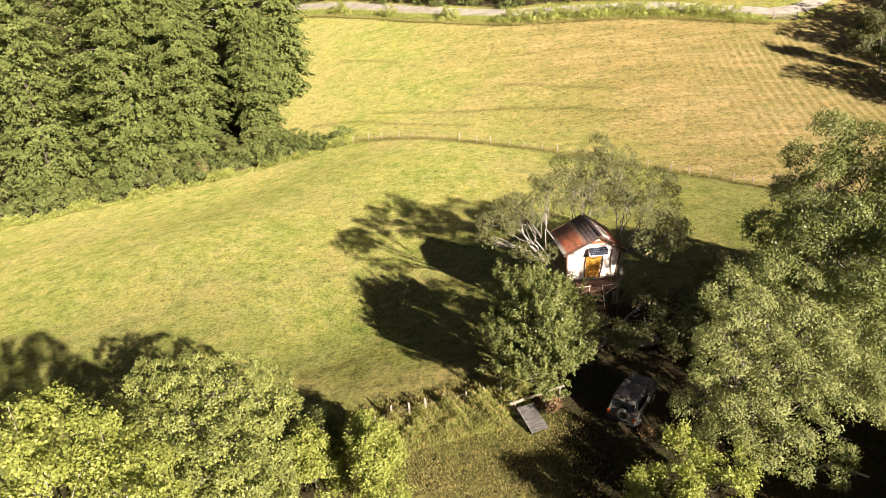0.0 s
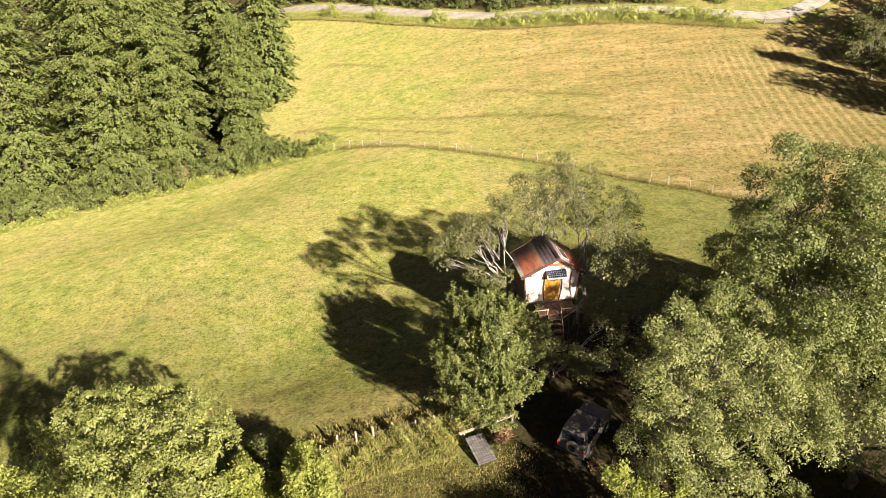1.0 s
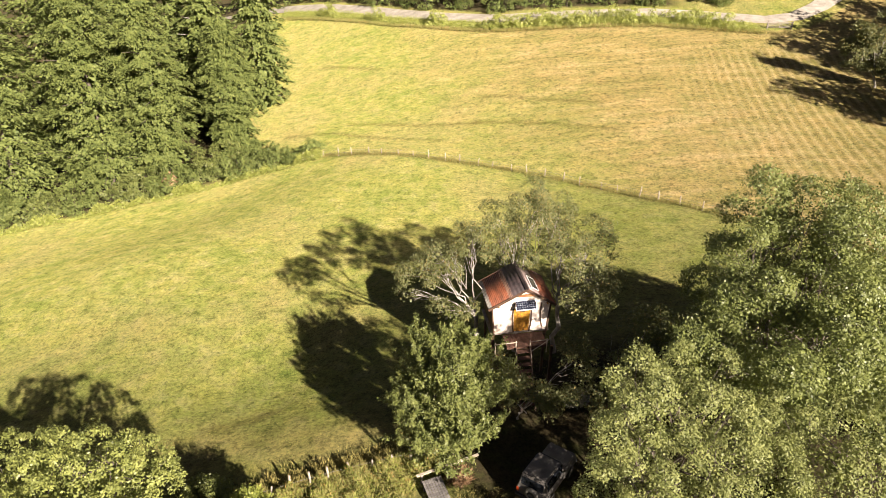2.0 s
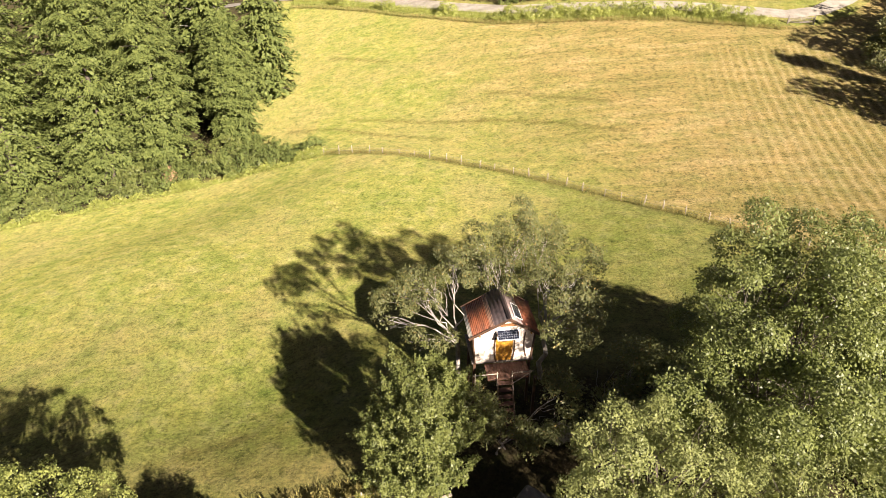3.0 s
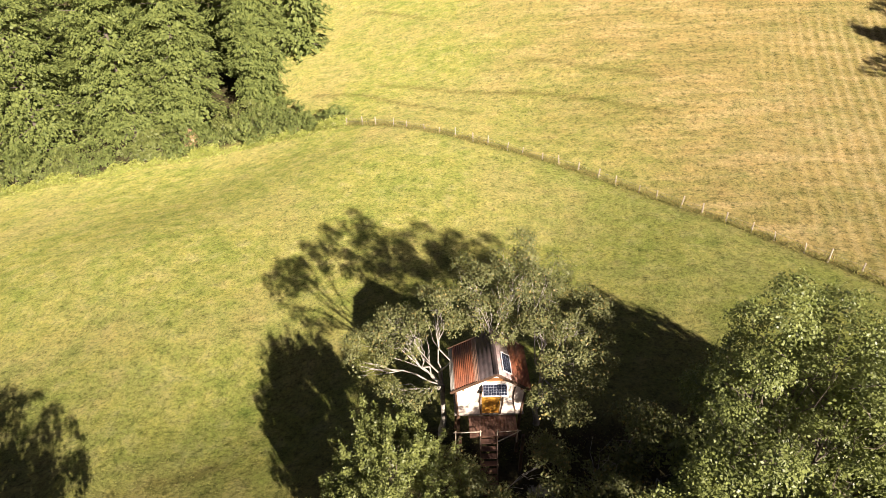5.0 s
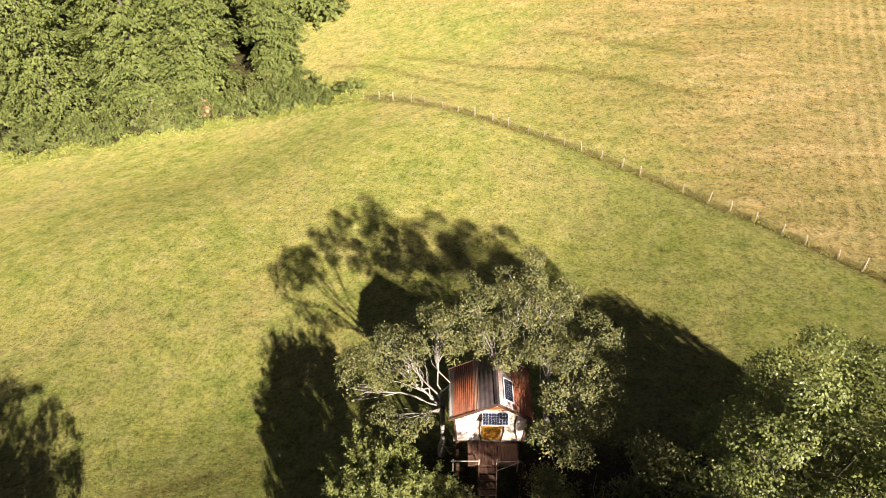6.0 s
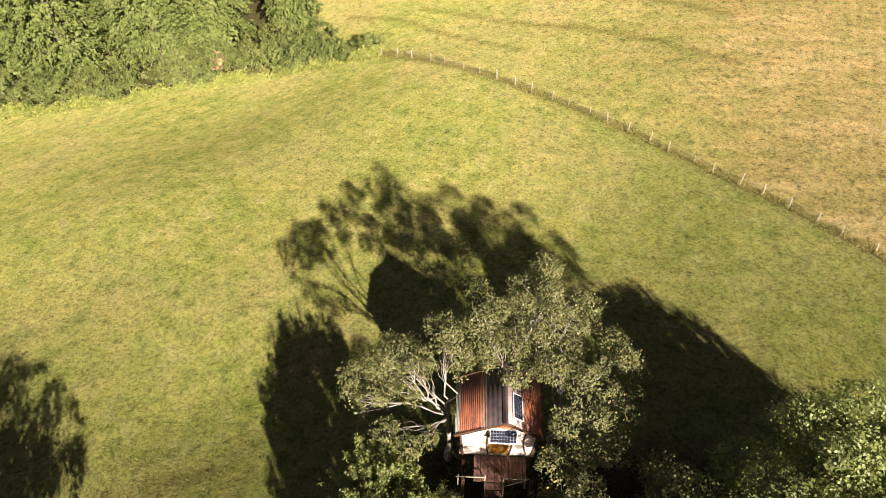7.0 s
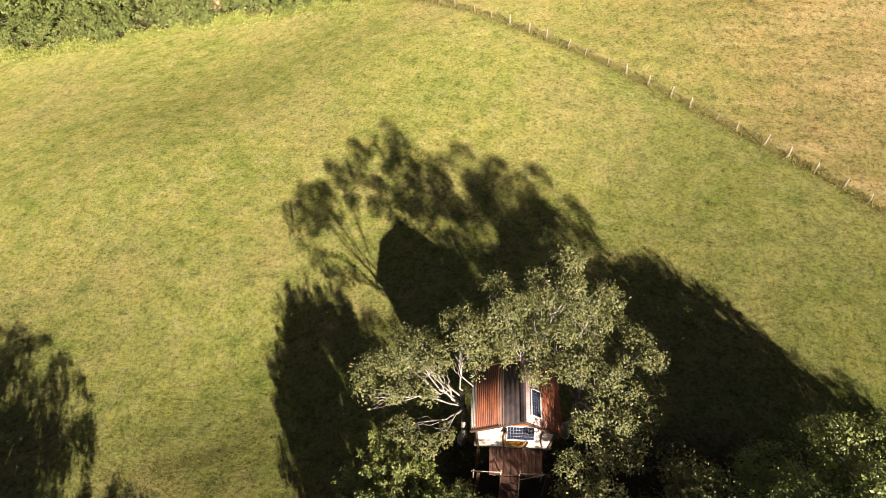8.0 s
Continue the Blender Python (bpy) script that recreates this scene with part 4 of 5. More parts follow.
def track_verge(rng, n):
    x = rng.uniform(-30, 47.5, n)
    y = road_y(x) - 3.3 - 0.7 * sstep(6, 22, x) + rng.normal(0, 0.85, n)
    return x, y, (0.30 + 0.55 * sstep(6, 22, x)) * (0.7 + 0.3 * np.sin(x * 0.8 + 1.4 * np.sin(x * 0.37)))


def field_edge(rng, n):
    x = rng.uniform(-30, 48, n)
    y = road_y(x) - 5.7 + rng.normal(0, 0.25, n)
    return x, y, np.full(n, 0.3)


def far_field(rng, n):
    x, y = rng.uniform(-20, 30, n), rng.uniform(72, 120, n)
    ok = (y > fence_y(x) + 1) & (y < road_y(x) - 6) & (rng.rand(n) < np.clip(0.9 - (x + 20) / 45, 0.05, 1))
    return x[ok], y[ok], np.full(ok.sum(), 0.12)


sward("meadow_grass", in_meadow, 170000, 0.065, 0.4, 0.45, M_GRASS, "short mown meadow grass in low sun", 1)
sward("stubble", in_stubble, 50000, 0.18, 0.16, 0.3, M_STRAW, "cut straw lying on the dry field", 2, "straw")
sward("tall_dry_grass", by_far_fence, 16000, 0.16, 0.22, 0.8, M_WEED, "uncut brown grass along the fence", 3)
sward("weeds", in_weeds, 42000, 0.15, 0.22, 0.55, M_WEED, "tall sunburnt weeds and dry grass by the posts", 4, "weeds")
sward("green_weeds", in_weeds, 26000, 0.11, 0.5, 0.4, M_LEAF_BRIGHT, "yellow-green leafy weeds by the posts", 5, "weeds")
sward("rough_grass", along_posts, 14000, 0.20, 0.2, 0.75, M_YARD, "uncut olive grass on the meadow side of the posts", 11)
sward("yard_grass", in_yard, 40000, 0.11, 0.2, 0.7, M_YARD, "rough dry grass in front of the posts", 6)
sward("wood_verge_plants", wood_verge, 34000, 0.20, 0.5, 0.3, M_LEAF_HEDGE, "pale yellow-green bracken along the foot of the wood", 7, "plants")
sward("track_verge_plants", track_verge, 46000, 0.32, 0.11, 0.8, M_LEAF_HEDGE, "tall grass and bracken on the verge of the farm track", 8, "plants")
sward("field_edge_grass", field_edge, 9000, 0.34, 0.12, 1.0, M_WEED, "uncut brown grass along the top of the field", 9)
sward("pale_weed_heads", far_field, 6000, 0.13, 0.8, 0.3, M_STRAW, "pale seed heads scattered over the field", 10, "weeds")


# ---- fences, gate ----
def post_mesh(length, r, seed):
    verts, faces = [], []
    rng = random.Random(seed)
    tube([(0, 0, -0.3), (rng.uniform(-.02, .02), 0, length * 0.5), (rng.uniform(-.04, .04), rng.uniform(-.04, .04), length)], [r, r * 0.95, r * 0.85], 7, verts, faces)
    n = len(verts)
    faces.append(tuple(range(n - 7, n)))
    return mesh_of("post", verts, faces, M_POST)


LOW_POSTS = [post_mesh(0.72 + 0.09 * k, 0.045 + 0.006 * k, 7 + k) for k in range(4)]


def fence(label, line, wires, group, posts):
    top = thing("fence", Matrix.Translation((line[0][0], line[0][1], hz(*line[0]))), label, "fence", group)
    o = Vector(top.matrix_world.translation)
    rng = random.Random(len(line))
    heads = []
    for k, (x, y) in enumerate(line):
        p = part("post", posts[(k * 7 + k // 3) % 4], M_POST, top)
        z = hz(x, y)
        p.matrix_local = Matrix.Translation(Vector((x, y, z)) - o) @ pose(0, 0, 0, rng.uniform(-6, 6), rng.uniform(-6, 6), rng.uniform(0, 360))
        heads.append(Vector((x, y, z)) - o)
    for h in wires:
        verts, faces = [], []
        tube([q + Vector((0, 0.06, h)) for q in heads], [0.006] * len(heads), 4, verts, faces)
        part("wire", mesh_of("wire", verts, faces, M_GREYROOF), M_GREYROOF, top, "thin grey fence wire")
    return top


far_line = []
x = -10.6
k = 0
while x < 44:
    far_line.append((x, float(fence_y(x))))
    k += 1
    x += (1.95 + 0.3 * math.sin(k * 2.7)) * math.cos(math.atan(0.5369 + 0.0149 * x))
fence("weathered post and wire fence between meadow and stubble", far_line, (0.3, 0.6), "fences", LOW_POSTS)
fence("row of pale weathered posts among weeds", [(q, float(near_fence_y(q))) for q in (-8.2, -7.4, -6.6, -5.7, -5.0, -4.1, -3.3, -2.5, -1.6, -0.8, 0.1, 1.1, 2.0, 2.9)], (0.5,), "fences", LOW_POSTS)


def field_gate():
    m = Matrix.Translation((48.9, 106.5, hz(50.5, 106.3) + 0.05)) @ Matrix.Rotation(radians(-6), 4, "Z") @ Matrix.Scale(0.76, 4)
    top = thing("field_gate", m, "pale wooden five-bar field gate, closed", "gate")
    for i in range(5):
        z = 0.25 + 0.22 * i
        part("rail", box(0, -0.02, z, 4.1, 0.02, z + 0.09, 0.005), M_PLANK, top)
    for x0 in (0.0, 2.0, 4.0):
        part("stile", box(x0, -0.045, 0.2, x0 + 0.1, -0.022, 1.3, 0.005), M_PLANK, top)
    part("brace", beam((0.1, 0.04, 0.25), (4.0, 0.04, 1.2), 0.08, 0.03), M_PLANK, top)
    for x0 in (-0.2, 4.2):
        part("gate_post", box(x0, -0.09, -0.3, x0 + 0.18, 0.09, 1.5, 0.02), M_PLANK, top)


field_gate()


# ---- the treehouse ----
def sheet(u0, z0, u1, z1, v0, v1, waves, depth=0.018, lift=0.0):
    """A ribbed metal sheet on a roof slope, from (u0, z0) at its upper edge to (u1, z1), the ribs along v."""
    n = max(8, waves * 6)
    w = Vector((u1 - u0, 0, z1 - z0))
    nor = Vector((w.z, 0, -w.x)).normalized()
    nor = nor if nor.z > 0 else -nor
    verts, faces = [], []
    for i in range(n + 1):
        a = i / n
        q = Vector((u0, 0, z0)) + w * a + nor * (lift + depth * 0.5 * math.sin(a * waves * 2 * math.pi))
        for v, low in ((v0, 0), (v1, 0), (v1, 0.006), (v0, 0.006)):
            verts.append((q.x - nor.x * low, v, q.z - nor.z * low))
    for i in range(n):
        b = 4 * i
        for k in range(4):
            faces.append((b + k, b + (k + 1) % 4, b + 4 + (k + 1) % 4, b + 4 + k))
    faces += [(0, 1, 2, 3), (4 * n + 3, 4 * n + 2, 4 * n + 1, 4 * n)]
    return mesh_of("roof_sheet", verts, faces, M_RUST, True)


def solar_panel(parent, m, w, h, cols, rows):
    p = part("solar_panel", box(-w / 2 + 0.03, -h / 2 + 0.03, -0.03, w / 2 - 0.03, h / 2 - 0.03, 0.0, 0.002), M_BACKSHEET, parent, "solar panel in a white frame")
    p.matrix_local = m
    for x0, y0, x1, y1 in ((-w / 2, -h / 2, w / 2, -h / 2 + 0.035), (-w / 2, h / 2 - 0.035, w / 2, h / 2), (-w / 2, -h / 2 + 0.035, -w / 2 + 0.035, h / 2 - 0.035), (w / 2 - 0.035, -h / 2 + 0.035, w / 2, h / 2 - 0.035)):
        part("frame_bar", box(x0, y0, -0.035, x1, y1, 0.008, 0.003), M_FRAME, p, "white frame bar")
    cw, ch = (w - 0.10) / cols, (h - 0.10) / rows
    cell = bmesh.new()
    box(-cw / 2 + 0.004, -ch / 2 + 0.004, 0.001, cw / 2 - 0.004, ch / 2 - 0.004, 0.005, 0, cell)
    me = bpy.data.meshes.new("cell")
    cell.to_mesh(me)
    cell.free()
    me.materials.append(M_CELL)
    for i in range(cols):
        for j in range(rows):
            c = part("cell", me, M_CELL, p)
            c.location = (-w / 2 + 0.05 + cw * (i + 0.5), -h / 2 + 0.05 + ch * (j + 0.5), 0)
    return p


def treehouse():
    top = thing("treehouse", HOUSE, "cream-walled treehouse with a rusty ribbed roof on stilts", "treehouse")
    W, D, EAVE, APEX, MID = 3.12, 2.35, 1.62, 2.54, 1.76
    d0, d1 = 1.16, 2.06
    outline = [(0.14, 0), (d0 + 0.05, 0), (d0, 1.46), (d1, 1.46), (d1 - 0.06, 0), (W - 0.14, 0), (W, EAVE), (MID, APEX), (0, EAVE)]
    part("front_wall", prism(outline, 0.0, 0.07), M_WALL, top, "cream painted front wall")
    part("back_wall", prism([(0.14, 0), (W - 0.14, 0), (W, EAVE), (MID, APEX), (0, EAVE)], D - 0.07, D), M_DARKWOOD, top)
    part("side_wall", prism([(0.14, 0), (0.21, 0), (0.07, EAVE), (0, EAVE)], 0.07, D - 0.07), M_DARKWOOD, top)
    part("side_wall", prism([(W - 0.21, 0), (W - 0.14, 0), (W, EAVE), (W - 0.07, EAVE)], 0.07, D - 0.07), M_DARKWOOD, top)
    part("floor", box(0.0, 0.0, -0.10, W, D, -0.004, 0.01), M_PLANK, top)
    door = part("door", prism([(d0 + 0.06, 0.03), (d1 - 0.07, 0.03), (d1 - 0.02, 1.44), (d0 + 0.02, 1.44)], 0.015, 0.055), M_DOOR, top, "amber varnished plank door, closed")
    for i in range(1, 5):
        q = d0 + 0.06 + (d1 - d0 - 0.12) * i / 5
        part("batten", box(q - 0.006, 0.005, 0.05, q + 0.006, 0.017, 1.42, 0.002), M_TIMBER, door)
    part("slot", box(1.48, -0.002, 1.20, 1.76, 0.012, 1.27, 0.003), M_DARKWOOD, door, "dark letterbox slot")
    part("handle", box(1.93, -0.03, 0.68, 1.96, 0.012, 0.82, 0.004), M_DARKWOOD, door)

    def bowed(u_top, u_bot, z_top, z_bot, bulge):
        bm = bmesh.new()
        n, ring = 8, []
        for i in range(n + 1):
            a = i / n
            u = u_top + (u_bot - u_top) * a + bulge * math.sin(a * math.pi)
            z = z_top + (z_bot - z_top) * a
            ring.append([bm.verts.new((u + du, v, z)) for du, v in ((-0.03, -0.045), (0.03, -0.045), (0.03, 0.0), (-0.03, 0.0))])
        for a, b in zip(ring, ring[1:]):
            for k in range(4):
                bm.faces.new((a[k], a[(k + 1) % 4], b[(k + 1) % 4], b[k]))
        bm.faces.new(ring[0])
        bm.faces.new(ring[-1][::-1])
        bmesh.ops.recalc_face_normals(bm, faces=bm.faces)
        return bm
    part("door_jamb", bowed(d0 - 0.02, d0 + 0.03, 1.5, 0.0, -0.05), M_DARKWOOD, top)
    part("door_jamb", bowed(d1 + 0.02, d1 - 0.03, 1.5, 0.0, 0.06), M_DARKWOOD, top)
    part("bowed_batten", bowed(2.62, 2.72, 1.72, 0.2, -0.09), M_DARKWOOD, top)
    part("corner_post", beam((0.02, -0.02, EAVE), (0.16, -0.02, -0.1), 0.08, 0.08), M_DARKWOOD, top)
    part("corner_post", beam((W - 0.02, -0.02, EAVE), (W - 0.16, -0.02, -0.1), 0.08, 0.08), M_DARKWOOD, top)
    # roof
    r0, r1 = -0.20, D + 0.20
    lu, lz, ru, rz, mu, mz = -0.19, 1.66, 3.32, 1.66, MID, 2.72

    def on_left(s):
        return mu + (lu - mu) * s, mz + (lz - mz) * s

    def on_right(s):
        return mu + (ru - mu) * s, mz + (rz - mz) * s
    for side, s0, s1, waves, mat, lift, text in ((on_left, 0.90, 1.0, 3, M_GREYROOF, 0.0, "grey ribbed edge sheet"), (on_left, 0.45, 0.91, 11, M_RUST, 0.012, "rust-red ribbed sheet"), (on_left, 0.36, 0.47, 3, M_BROWNROOF, 0.024, "faded brown ribbed sheet"),
                                                 (on_left, 0.0, 0.38, 4, M_DARKROOF, 0.036, "dark slate-coloured sheet"), (on_right, 0.0, 0.42, 2, M_PINKROOF, 0.026, "faded pinkish flat sheet"), (on_right, 0.40, 1.0, 14, M_RUST, 0.010, "rust-red ribbed sheet")):
        me = sheet(*side(s0), *side(s1), r0, r1, waves, 0.018 if waves > 2 else 0.006, lift)
        me.materials[0] = mat
        part("roof_sheet", me, mat, top, text)
    part("ridge_cap", prism([(mu - 0.10, mz + 0.012), (mu, mz + 0.075), (mu + 0.10, mz + 0.012), (mu + 0.10, mz + 0.0), (mu, mz + 0.062), (mu - 0.10, mz + 0.0)], r0 - 0.02, r1 + 0.02), M_DARKROOF, top, "dark folded ridge cap")
    for a, b in (((lu - 0.02, lz - 0.05), (mu, mz - 0.05)), ((ru + 0.02, rz - 0.05), (mu, mz - 0.05))):
        for v in (r0 + 0.02, r1 - 0.02):
            part("bargeboard", beam((a[0], v, a[1]), (b[0], v, b[1]), 0.05, 0.14), M_DARKWOOD, top)
    part("gable_beam", box(MID - 0.42, r0 + 0.06, 2.22, MID + 0.42, 0.0, 2.31, 0.01), M_TIMBER, top, "orange stained gable beam")
    for u in (0.35, 2.9):
        part("rafter_tail", box(u - 0.04, r0 + 0.06, 1.66, u + 0.04, 0.0, 1.74, 0.01), M_TIMBER, top)
    # solar panels: one propped over the door, one on the roof slope
    solar_panel(top, Matrix.Translation((1.72, -0.24, 1.80)) @ Matrix.Rotation(radians(34), 4, "X"), 1.12, 0.56, 9, 4)
    for u in (1.18, 2.22):
        part("panel_bracket", prism([(u - 0.012, 1.64), (u + 0.012, 1.64), (u + 0.012, 1.92), (u - 0.012, 1.92)], -0.30, 0.0), M_DARKWOOD, top)
    su, sz = on_right(0.33)
    slope = math.atan2(mz - rz, ru - mu)
    solar_panel(top, Matrix.Translation((su, 0.72, sz + 0.10)) @ Matrix.Rotation(slope, 4, "Y") @ Matrix.Rotation(radians(90), 4, "Z"), 1.15, 0.50, 9, 4)
    # platform, railing, stilts and steps
    f0, p0, p1 = -1.15, 0.62, 2.75
    n = 15
    for i in range(n):
        a = p0 + (p1 - p0) * i / n
        part("deck_board", box(a + 0.006, f0 + 0.04 * math.sin(i * 3.7), -0.155, a + (p1 - p0) / n - 0.006, -0.005, -0.125, 0.003), M_DECK, top)
    for v in (f0 + 0.1, -0.12, D - 0.15):
        part("joist", box(p0, v - 0.05, -0.30, p1, v + 0.05, -0.16, 0.01), M_DARKWOOD, top)
    for u in (0.0, 1.08, 1.82, p1 - 0.05):
        part("rail_post", box(u - 0.022, f0 + 0.01, -0.62, u + 0.022, f0 + 0.055, 0.24, 0.006), M_POST, top)
    for u0, u1, za, zb in ((-0.1, 1.12, 0.17, 0.20), (1.80, p1 + 0.1, 0.16, 0.21), (1.84, p1, -0.50, 0.14)):
        part("pale_rail", beam((u0, f0 - 0.012, za), (u1, f0 - 0.012, zb), 0.03, 0.045), M_POST, top)
    ground_z = hz(8, 33) - 4.95
    for u in (0.2, 3.0):
        for v in (f0 + 0.15, 0.35, D - 0.2):
            part("stilt", beam((u, v, ground_z - 0.5), (u, v, -0.30), 0.14, 0.14, 0.015), M_DARKWOOD, top)
    for u in (1.08, 1.82):
        part("stair_string", beam((u, f0 - 1.9, ground_z - 0.05), (u, f0 + 0.0, -0.16), 0.05, 0.20), M_DARKWOOD, top)
    steps = 11
    for i in range(steps):
        a = (i + 0.6) / steps
        part("tread", box(1.11, f0 - 1.9 * a - 0.13, -0.16 + (ground_z + 0.1) * a - 0.02, 1.79, f0 - 1.9 * a + 0.13, -0.16 + (ground_z + 0.1) * a + 0.02, 0.006), M_DECK, top)


treehouse()


# ---- the parked car and the odds and ends in the grove ----
def car():
    x, y = 8.10, 24.0
    m = Matrix.Translation((x, y, hz(x, y) + 0.05)) @ Matrix.Rotation(radians(-34), 4, "Z") @ Matrix.Scale(0.92, 4)
    top = thing("car", m, "old grey off-road car with a spare wheel on its tailgate", "car")
    w = 0.74
    lower = bmesh.new()
    box(-w, 0, 0.38, w, 3.3, 0.95, 0.07, lower)
    part("body", lower, M_CAR, top)
    cab = bmesh.new()
    pts = {}
    for side in (-1, 1):
        for name, (v, u, z) in {"a": (0.03, 0.72, 0.93), "b": (0.20, 0.60, 1.62), "c": (1.75, 0.60, 1.64), "d": (2.25, 0.70, 0.93)}.items():
            pts[name, side] = cab.verts.new((side * u, v, z))
    for q in (("a", "b", "c", "d"),):
        cab.faces.new([pts[n, -1] for n in q])
        cab.faces.new([pts[n, 1] for n in q][::-1])
    for a, b in (("a", "b"), ("b", "c"), ("c", "d"), ("d", "a")):
        cab.faces.new((pts[a, -1], pts[a, 1], pts[b, 1], pts[b, -1]))
    bmesh.ops.recalc_face_normals(cab, faces=cab.faces)
    bmesh.ops.bevel(cab, geom=list(cab.edges), offset=0.06, segments=2, affect="EDGES")
    part("cabin", cab, M_CAR, top)
    part("bonnet", box(-0.68, 2.2, 0.93, 0.68, 3.25, 1.02, 0.06), M_CAR, top)
    rear = beam((0, 0.065, 1.02), (0, 0.165, 1.50), 1.12, 0.02, 0.004)
    part("rear_window", rear, M_GLASS_DARK, top)
    part("windscreen", beam((0, 2.20, 1.04), (0, 1.83, 1.56), 1.14, 0.02, 0.004), M_GLASS_DARK, top)
    for s in (-1, 1):
        part("side_window", prism([(s * 0.705, 1.05), (s * 0.725, 1.05), (s * 0.645, 1.54), (s * 0.625, 1.54)], 0.35, 1.75), M_GLASS_DARK, top)
        part("tail_lamp", box(s * 0.66 - 0.06, -0.025, 0.62, s * 0.66 + 0.06, 0.01, 0.86, 0.01), M_LAMP_RED, top, "red tail lamp")
        for v in (0.65, 2.65):
            wheel(top, Matrix.Translation((s * 0.70, v, 0.32)) @ Matrix.Rotation(radians(90), 4, "Y"), "wheel")
    wheel(top, Matrix.Translation((0.12, -0.10, 0.92)) @ Matrix.Rotation(radians(90), 4, "X"), "spare_wheel")
    part("bumper", box(-0.76, -0.10, 0.40, 0.76, 0.0, 0.54, 0.03), M_RUBBER, top)
    part("bumper", box(-0.76, 3.30, 0.40, 0.76, 3.40, 0.54, 0.03), M_RUBBER, top)


def wheel(parent, m, name):
    r, t = 0.33, 0.19

    def spun(profile, material):
        verts, faces = [], []
        n = 28
        for i in range(n):
            a = 2 * math.pi * i / n
            for rad, h in profile:
                verts.append((rad * math.cos(a), rad * math.sin(a), h))
        k = len(profile)
        for i in range(n):
            for j in range(k - 1):
                faces.append((i * k + j, ((i + 1) % n) * k + j, ((i + 1) % n) * k + j + 1, i * k + j + 1))
        return mesh_of(name, verts, faces, material, True)
    outer, inner, note = (M_GREYROOF, M_RUBBER, "dark hollow middle") if name == "spare_wheel" else (M_RUBBER, M_GREYROOF, "grey steel rim")
    tyre = part(name, spun([(0.20, -t / 2), (0.28, -t / 2), (r, -t / 3), (r, t / 3), (0.28, t / 2), (0.20, t / 2), (0.20, -t / 2)], outer), outer, parent)
    tyre.matrix_local = m
    part("rim", spun([(0.205, -t / 2.4), (0.205, t / 2.4), (0.17, t / 2.2), (0.14, t / 5), (0.05, t / 5), (0.0, t / 5)], inner), inner, tyre, note)


car()


def slatted_lid():
    m = Matrix.Translation((3.76, 24.4, hz(4, 24.8) + 0.28)) @ Matrix.Rotation(radians(24), 4, "Z") @ Matrix.Rotation(radians(12), 4, "X")
    top = thing("wooden_pallet", m, "grey weathered slatted pallet propped up by the weeds", "pallet")
    for i in range(7):
        part("slat", box(0.13 * i, -0.75, 0.08, 0.13 * i + 0.115, 0.75, 0.10, 0.004), M_PALLET, top)
    for v in (-0.65, 0.0, 0.65):
        part("bearer", box(0, v - 0.04, 0.0, 0.9, v + 0.04, 0.078, 0.005), M_PALLET, top)
    for u in (0.08, 0.82):
        part("prop", box(u - 0.04, 0.55, -0.62, u + 0.04, 0.63, -0.004, 0.005), M_PALLET, top)
        part("prop", box(u - 0.04, -0.69, -0.40, u + 0.04, -0.61, -0.004, 0.005), M_PALLET, top)


slatted_lid()
pl = thing("plank", Matrix.Translation((4.6, 26.1, hz(4.6, 26.1) + 0.42)) @ Matrix.Rotation(radians(26), 4, "Z"), "long pale plank propped on two short posts", "plank")
part("board", box(-1.55, -0.07, 0.0, 1.55, 0.07, 0.045, 0.006), M_POST, pl)
for u in (-1.3, 1.3):
    part("short_post", box(u - 0.05, -0.05, -0.7, u + 0.05, 0.05, -0.004, 0.01), M_PLANK, pl)


def heap(name, cx, cy, r, h, n, blade, material, label, seed):
    def inside(rng, n):
        a, q = rng.uniform(0, 6.283, n), r * rng.rand(n) ** 0.5
        return cx + q * np.cos(a), cy + q * np.sin(a), h * (1 - (q / r) ** 2) + 0.02
    return sward(name, inside, n, blade, 0.3, 0.3, material, label, seed, "heap")


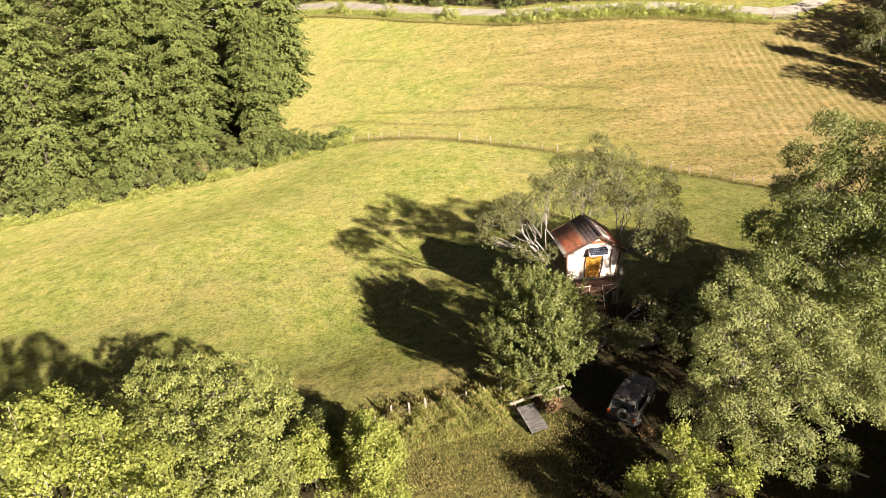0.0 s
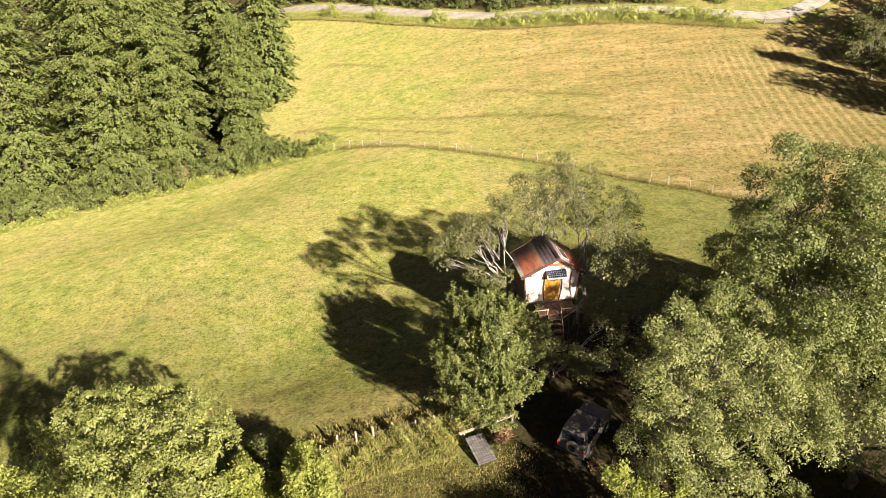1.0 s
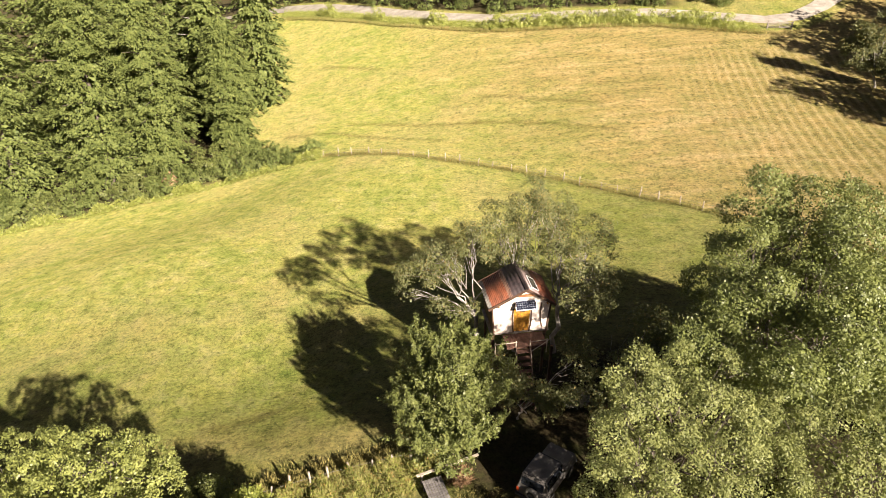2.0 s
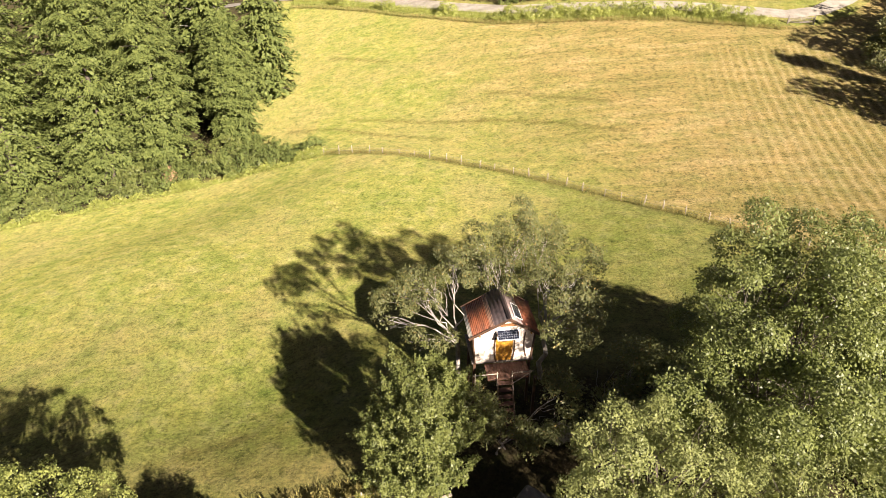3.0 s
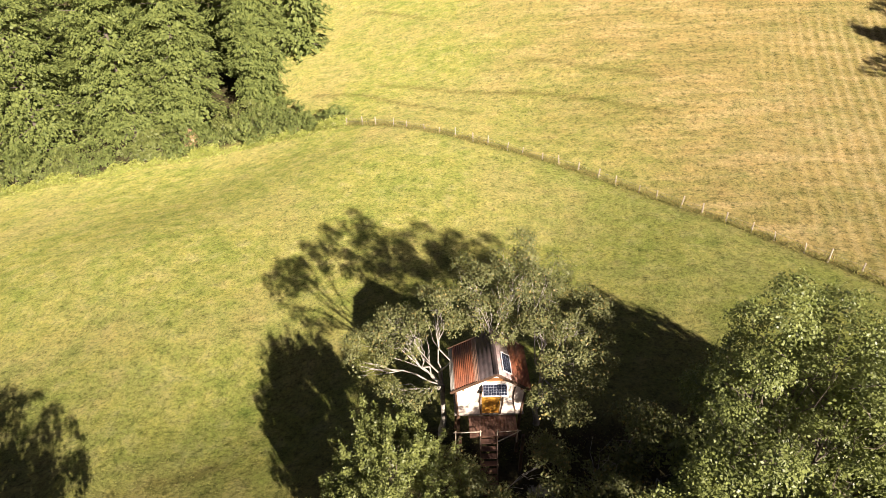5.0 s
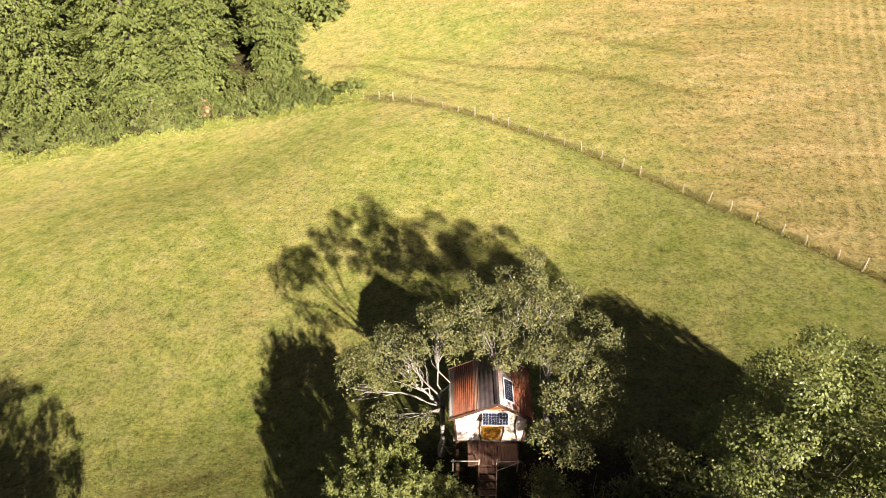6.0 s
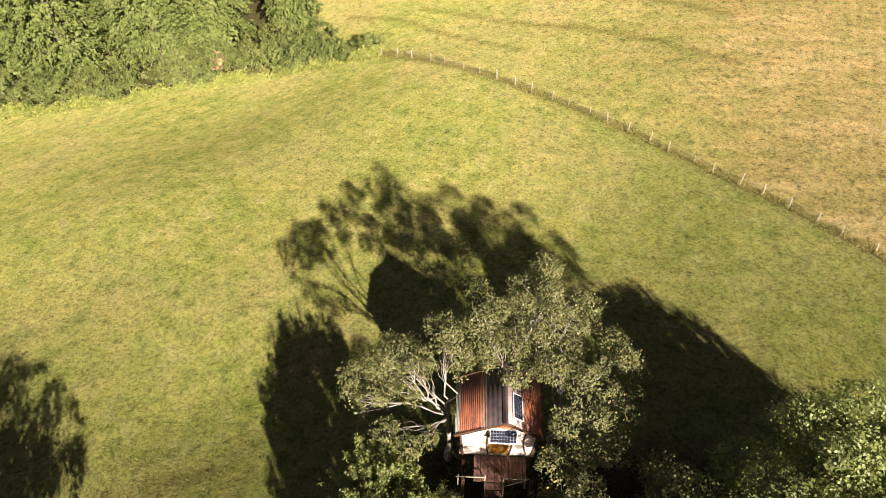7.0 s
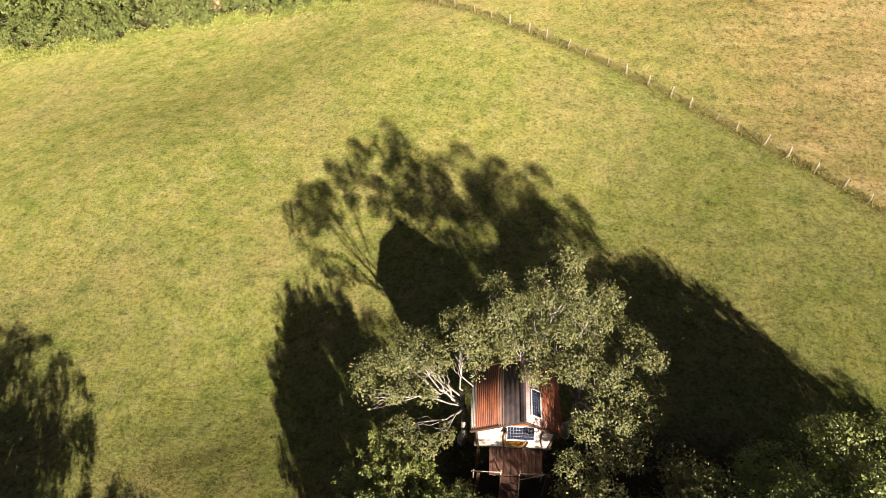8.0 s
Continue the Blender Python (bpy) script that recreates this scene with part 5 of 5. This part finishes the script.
M_DEAD = leafage("dead_brown_leaves", (0.10, 0.055, 0.024), (0.24, 0.145, 0.07), (0.36, 0.25, 0.14), 0.8, 0.1)
M_PALE = leafage("bleached_cuttings", (0.30, 0.26, 0.21), (0.62, 0.56, 0.47), None, 0.7, 0.1)
heap("dead_brush", 5.1, 25.7, 0.6, 0.45, 900, 0.22, M_DEAD, "heap of rust-brown dead brushwood", 31)
heap("dead_brush", 12.2, 30.0, 0.6, 0.5, 900, 0.22, M_DEAD, "heap of rust-brown dead brushwood", 32)
heap("bleached_cuttings", 11.0, 30.9, 0.7, 0.35, 700, 0.25, M_PALE, "pale bleached cuttings heaped in the shade", 33)
heap("bleached_cuttings", 9.2, 23.5, 0.35, 0.25, 250, 0.18, M_DEAD, "heap of rust-brown dead brushwood", 34)
for k, (x, y, a, n) in enumerate([(16.2, 21.2, 12, 1.3), (16.9, 20.9, -20, 1.6)]):
    verts, faces = [], []
    tube([(-n / 2, 0, 0.08), (0, 0.08, 0.12), (n / 2, -0.03, 0.1)], [0.07, 0.06, 0.04], 8, verts, faces)
    ob = new("log", mesh_of("log", verts, faces, M_BARK_PALE, True))
    ob.matrix_world = Matrix.Translation((x, y, hz(x, y))) @ Matrix.Rotation(radians(a), 4, "Z")
    tagged(ob, "bleached branch lying on the shaded ground", "log", "fallen branches")
# the bare earth bank at the foot of the wood
verts, faces = [], []
for i in range(9):
    for j in range(7):
        u, v = i / 8 - 0.5, j / 6 - 0.5
        x, y = -29.6 + 2.2 * u, 78.6 + 1.6 * v
        verts.append((x, y, hz(x, y) + 0.05 + 1.5 * (0.5 + v) * max(0.0, 1 - (2 * u) ** 2)))
for i in range(8):
    for j in range(6):
        q = i * 7 + j
        faces.append((q, q + 7, q + 8, q + 1))
M_EARTH = surface("bare_orange_earth", (0.30, 0.17, 0.08), (0.50, 0.32, 0.18), 1.5, 15.0, 0.95)
tagged(new("earth_bank", mesh_of("earth_bank", verts, faces, M_EARTH, True)), "small bare patch of orange earth bank", "bank", kind="structure")
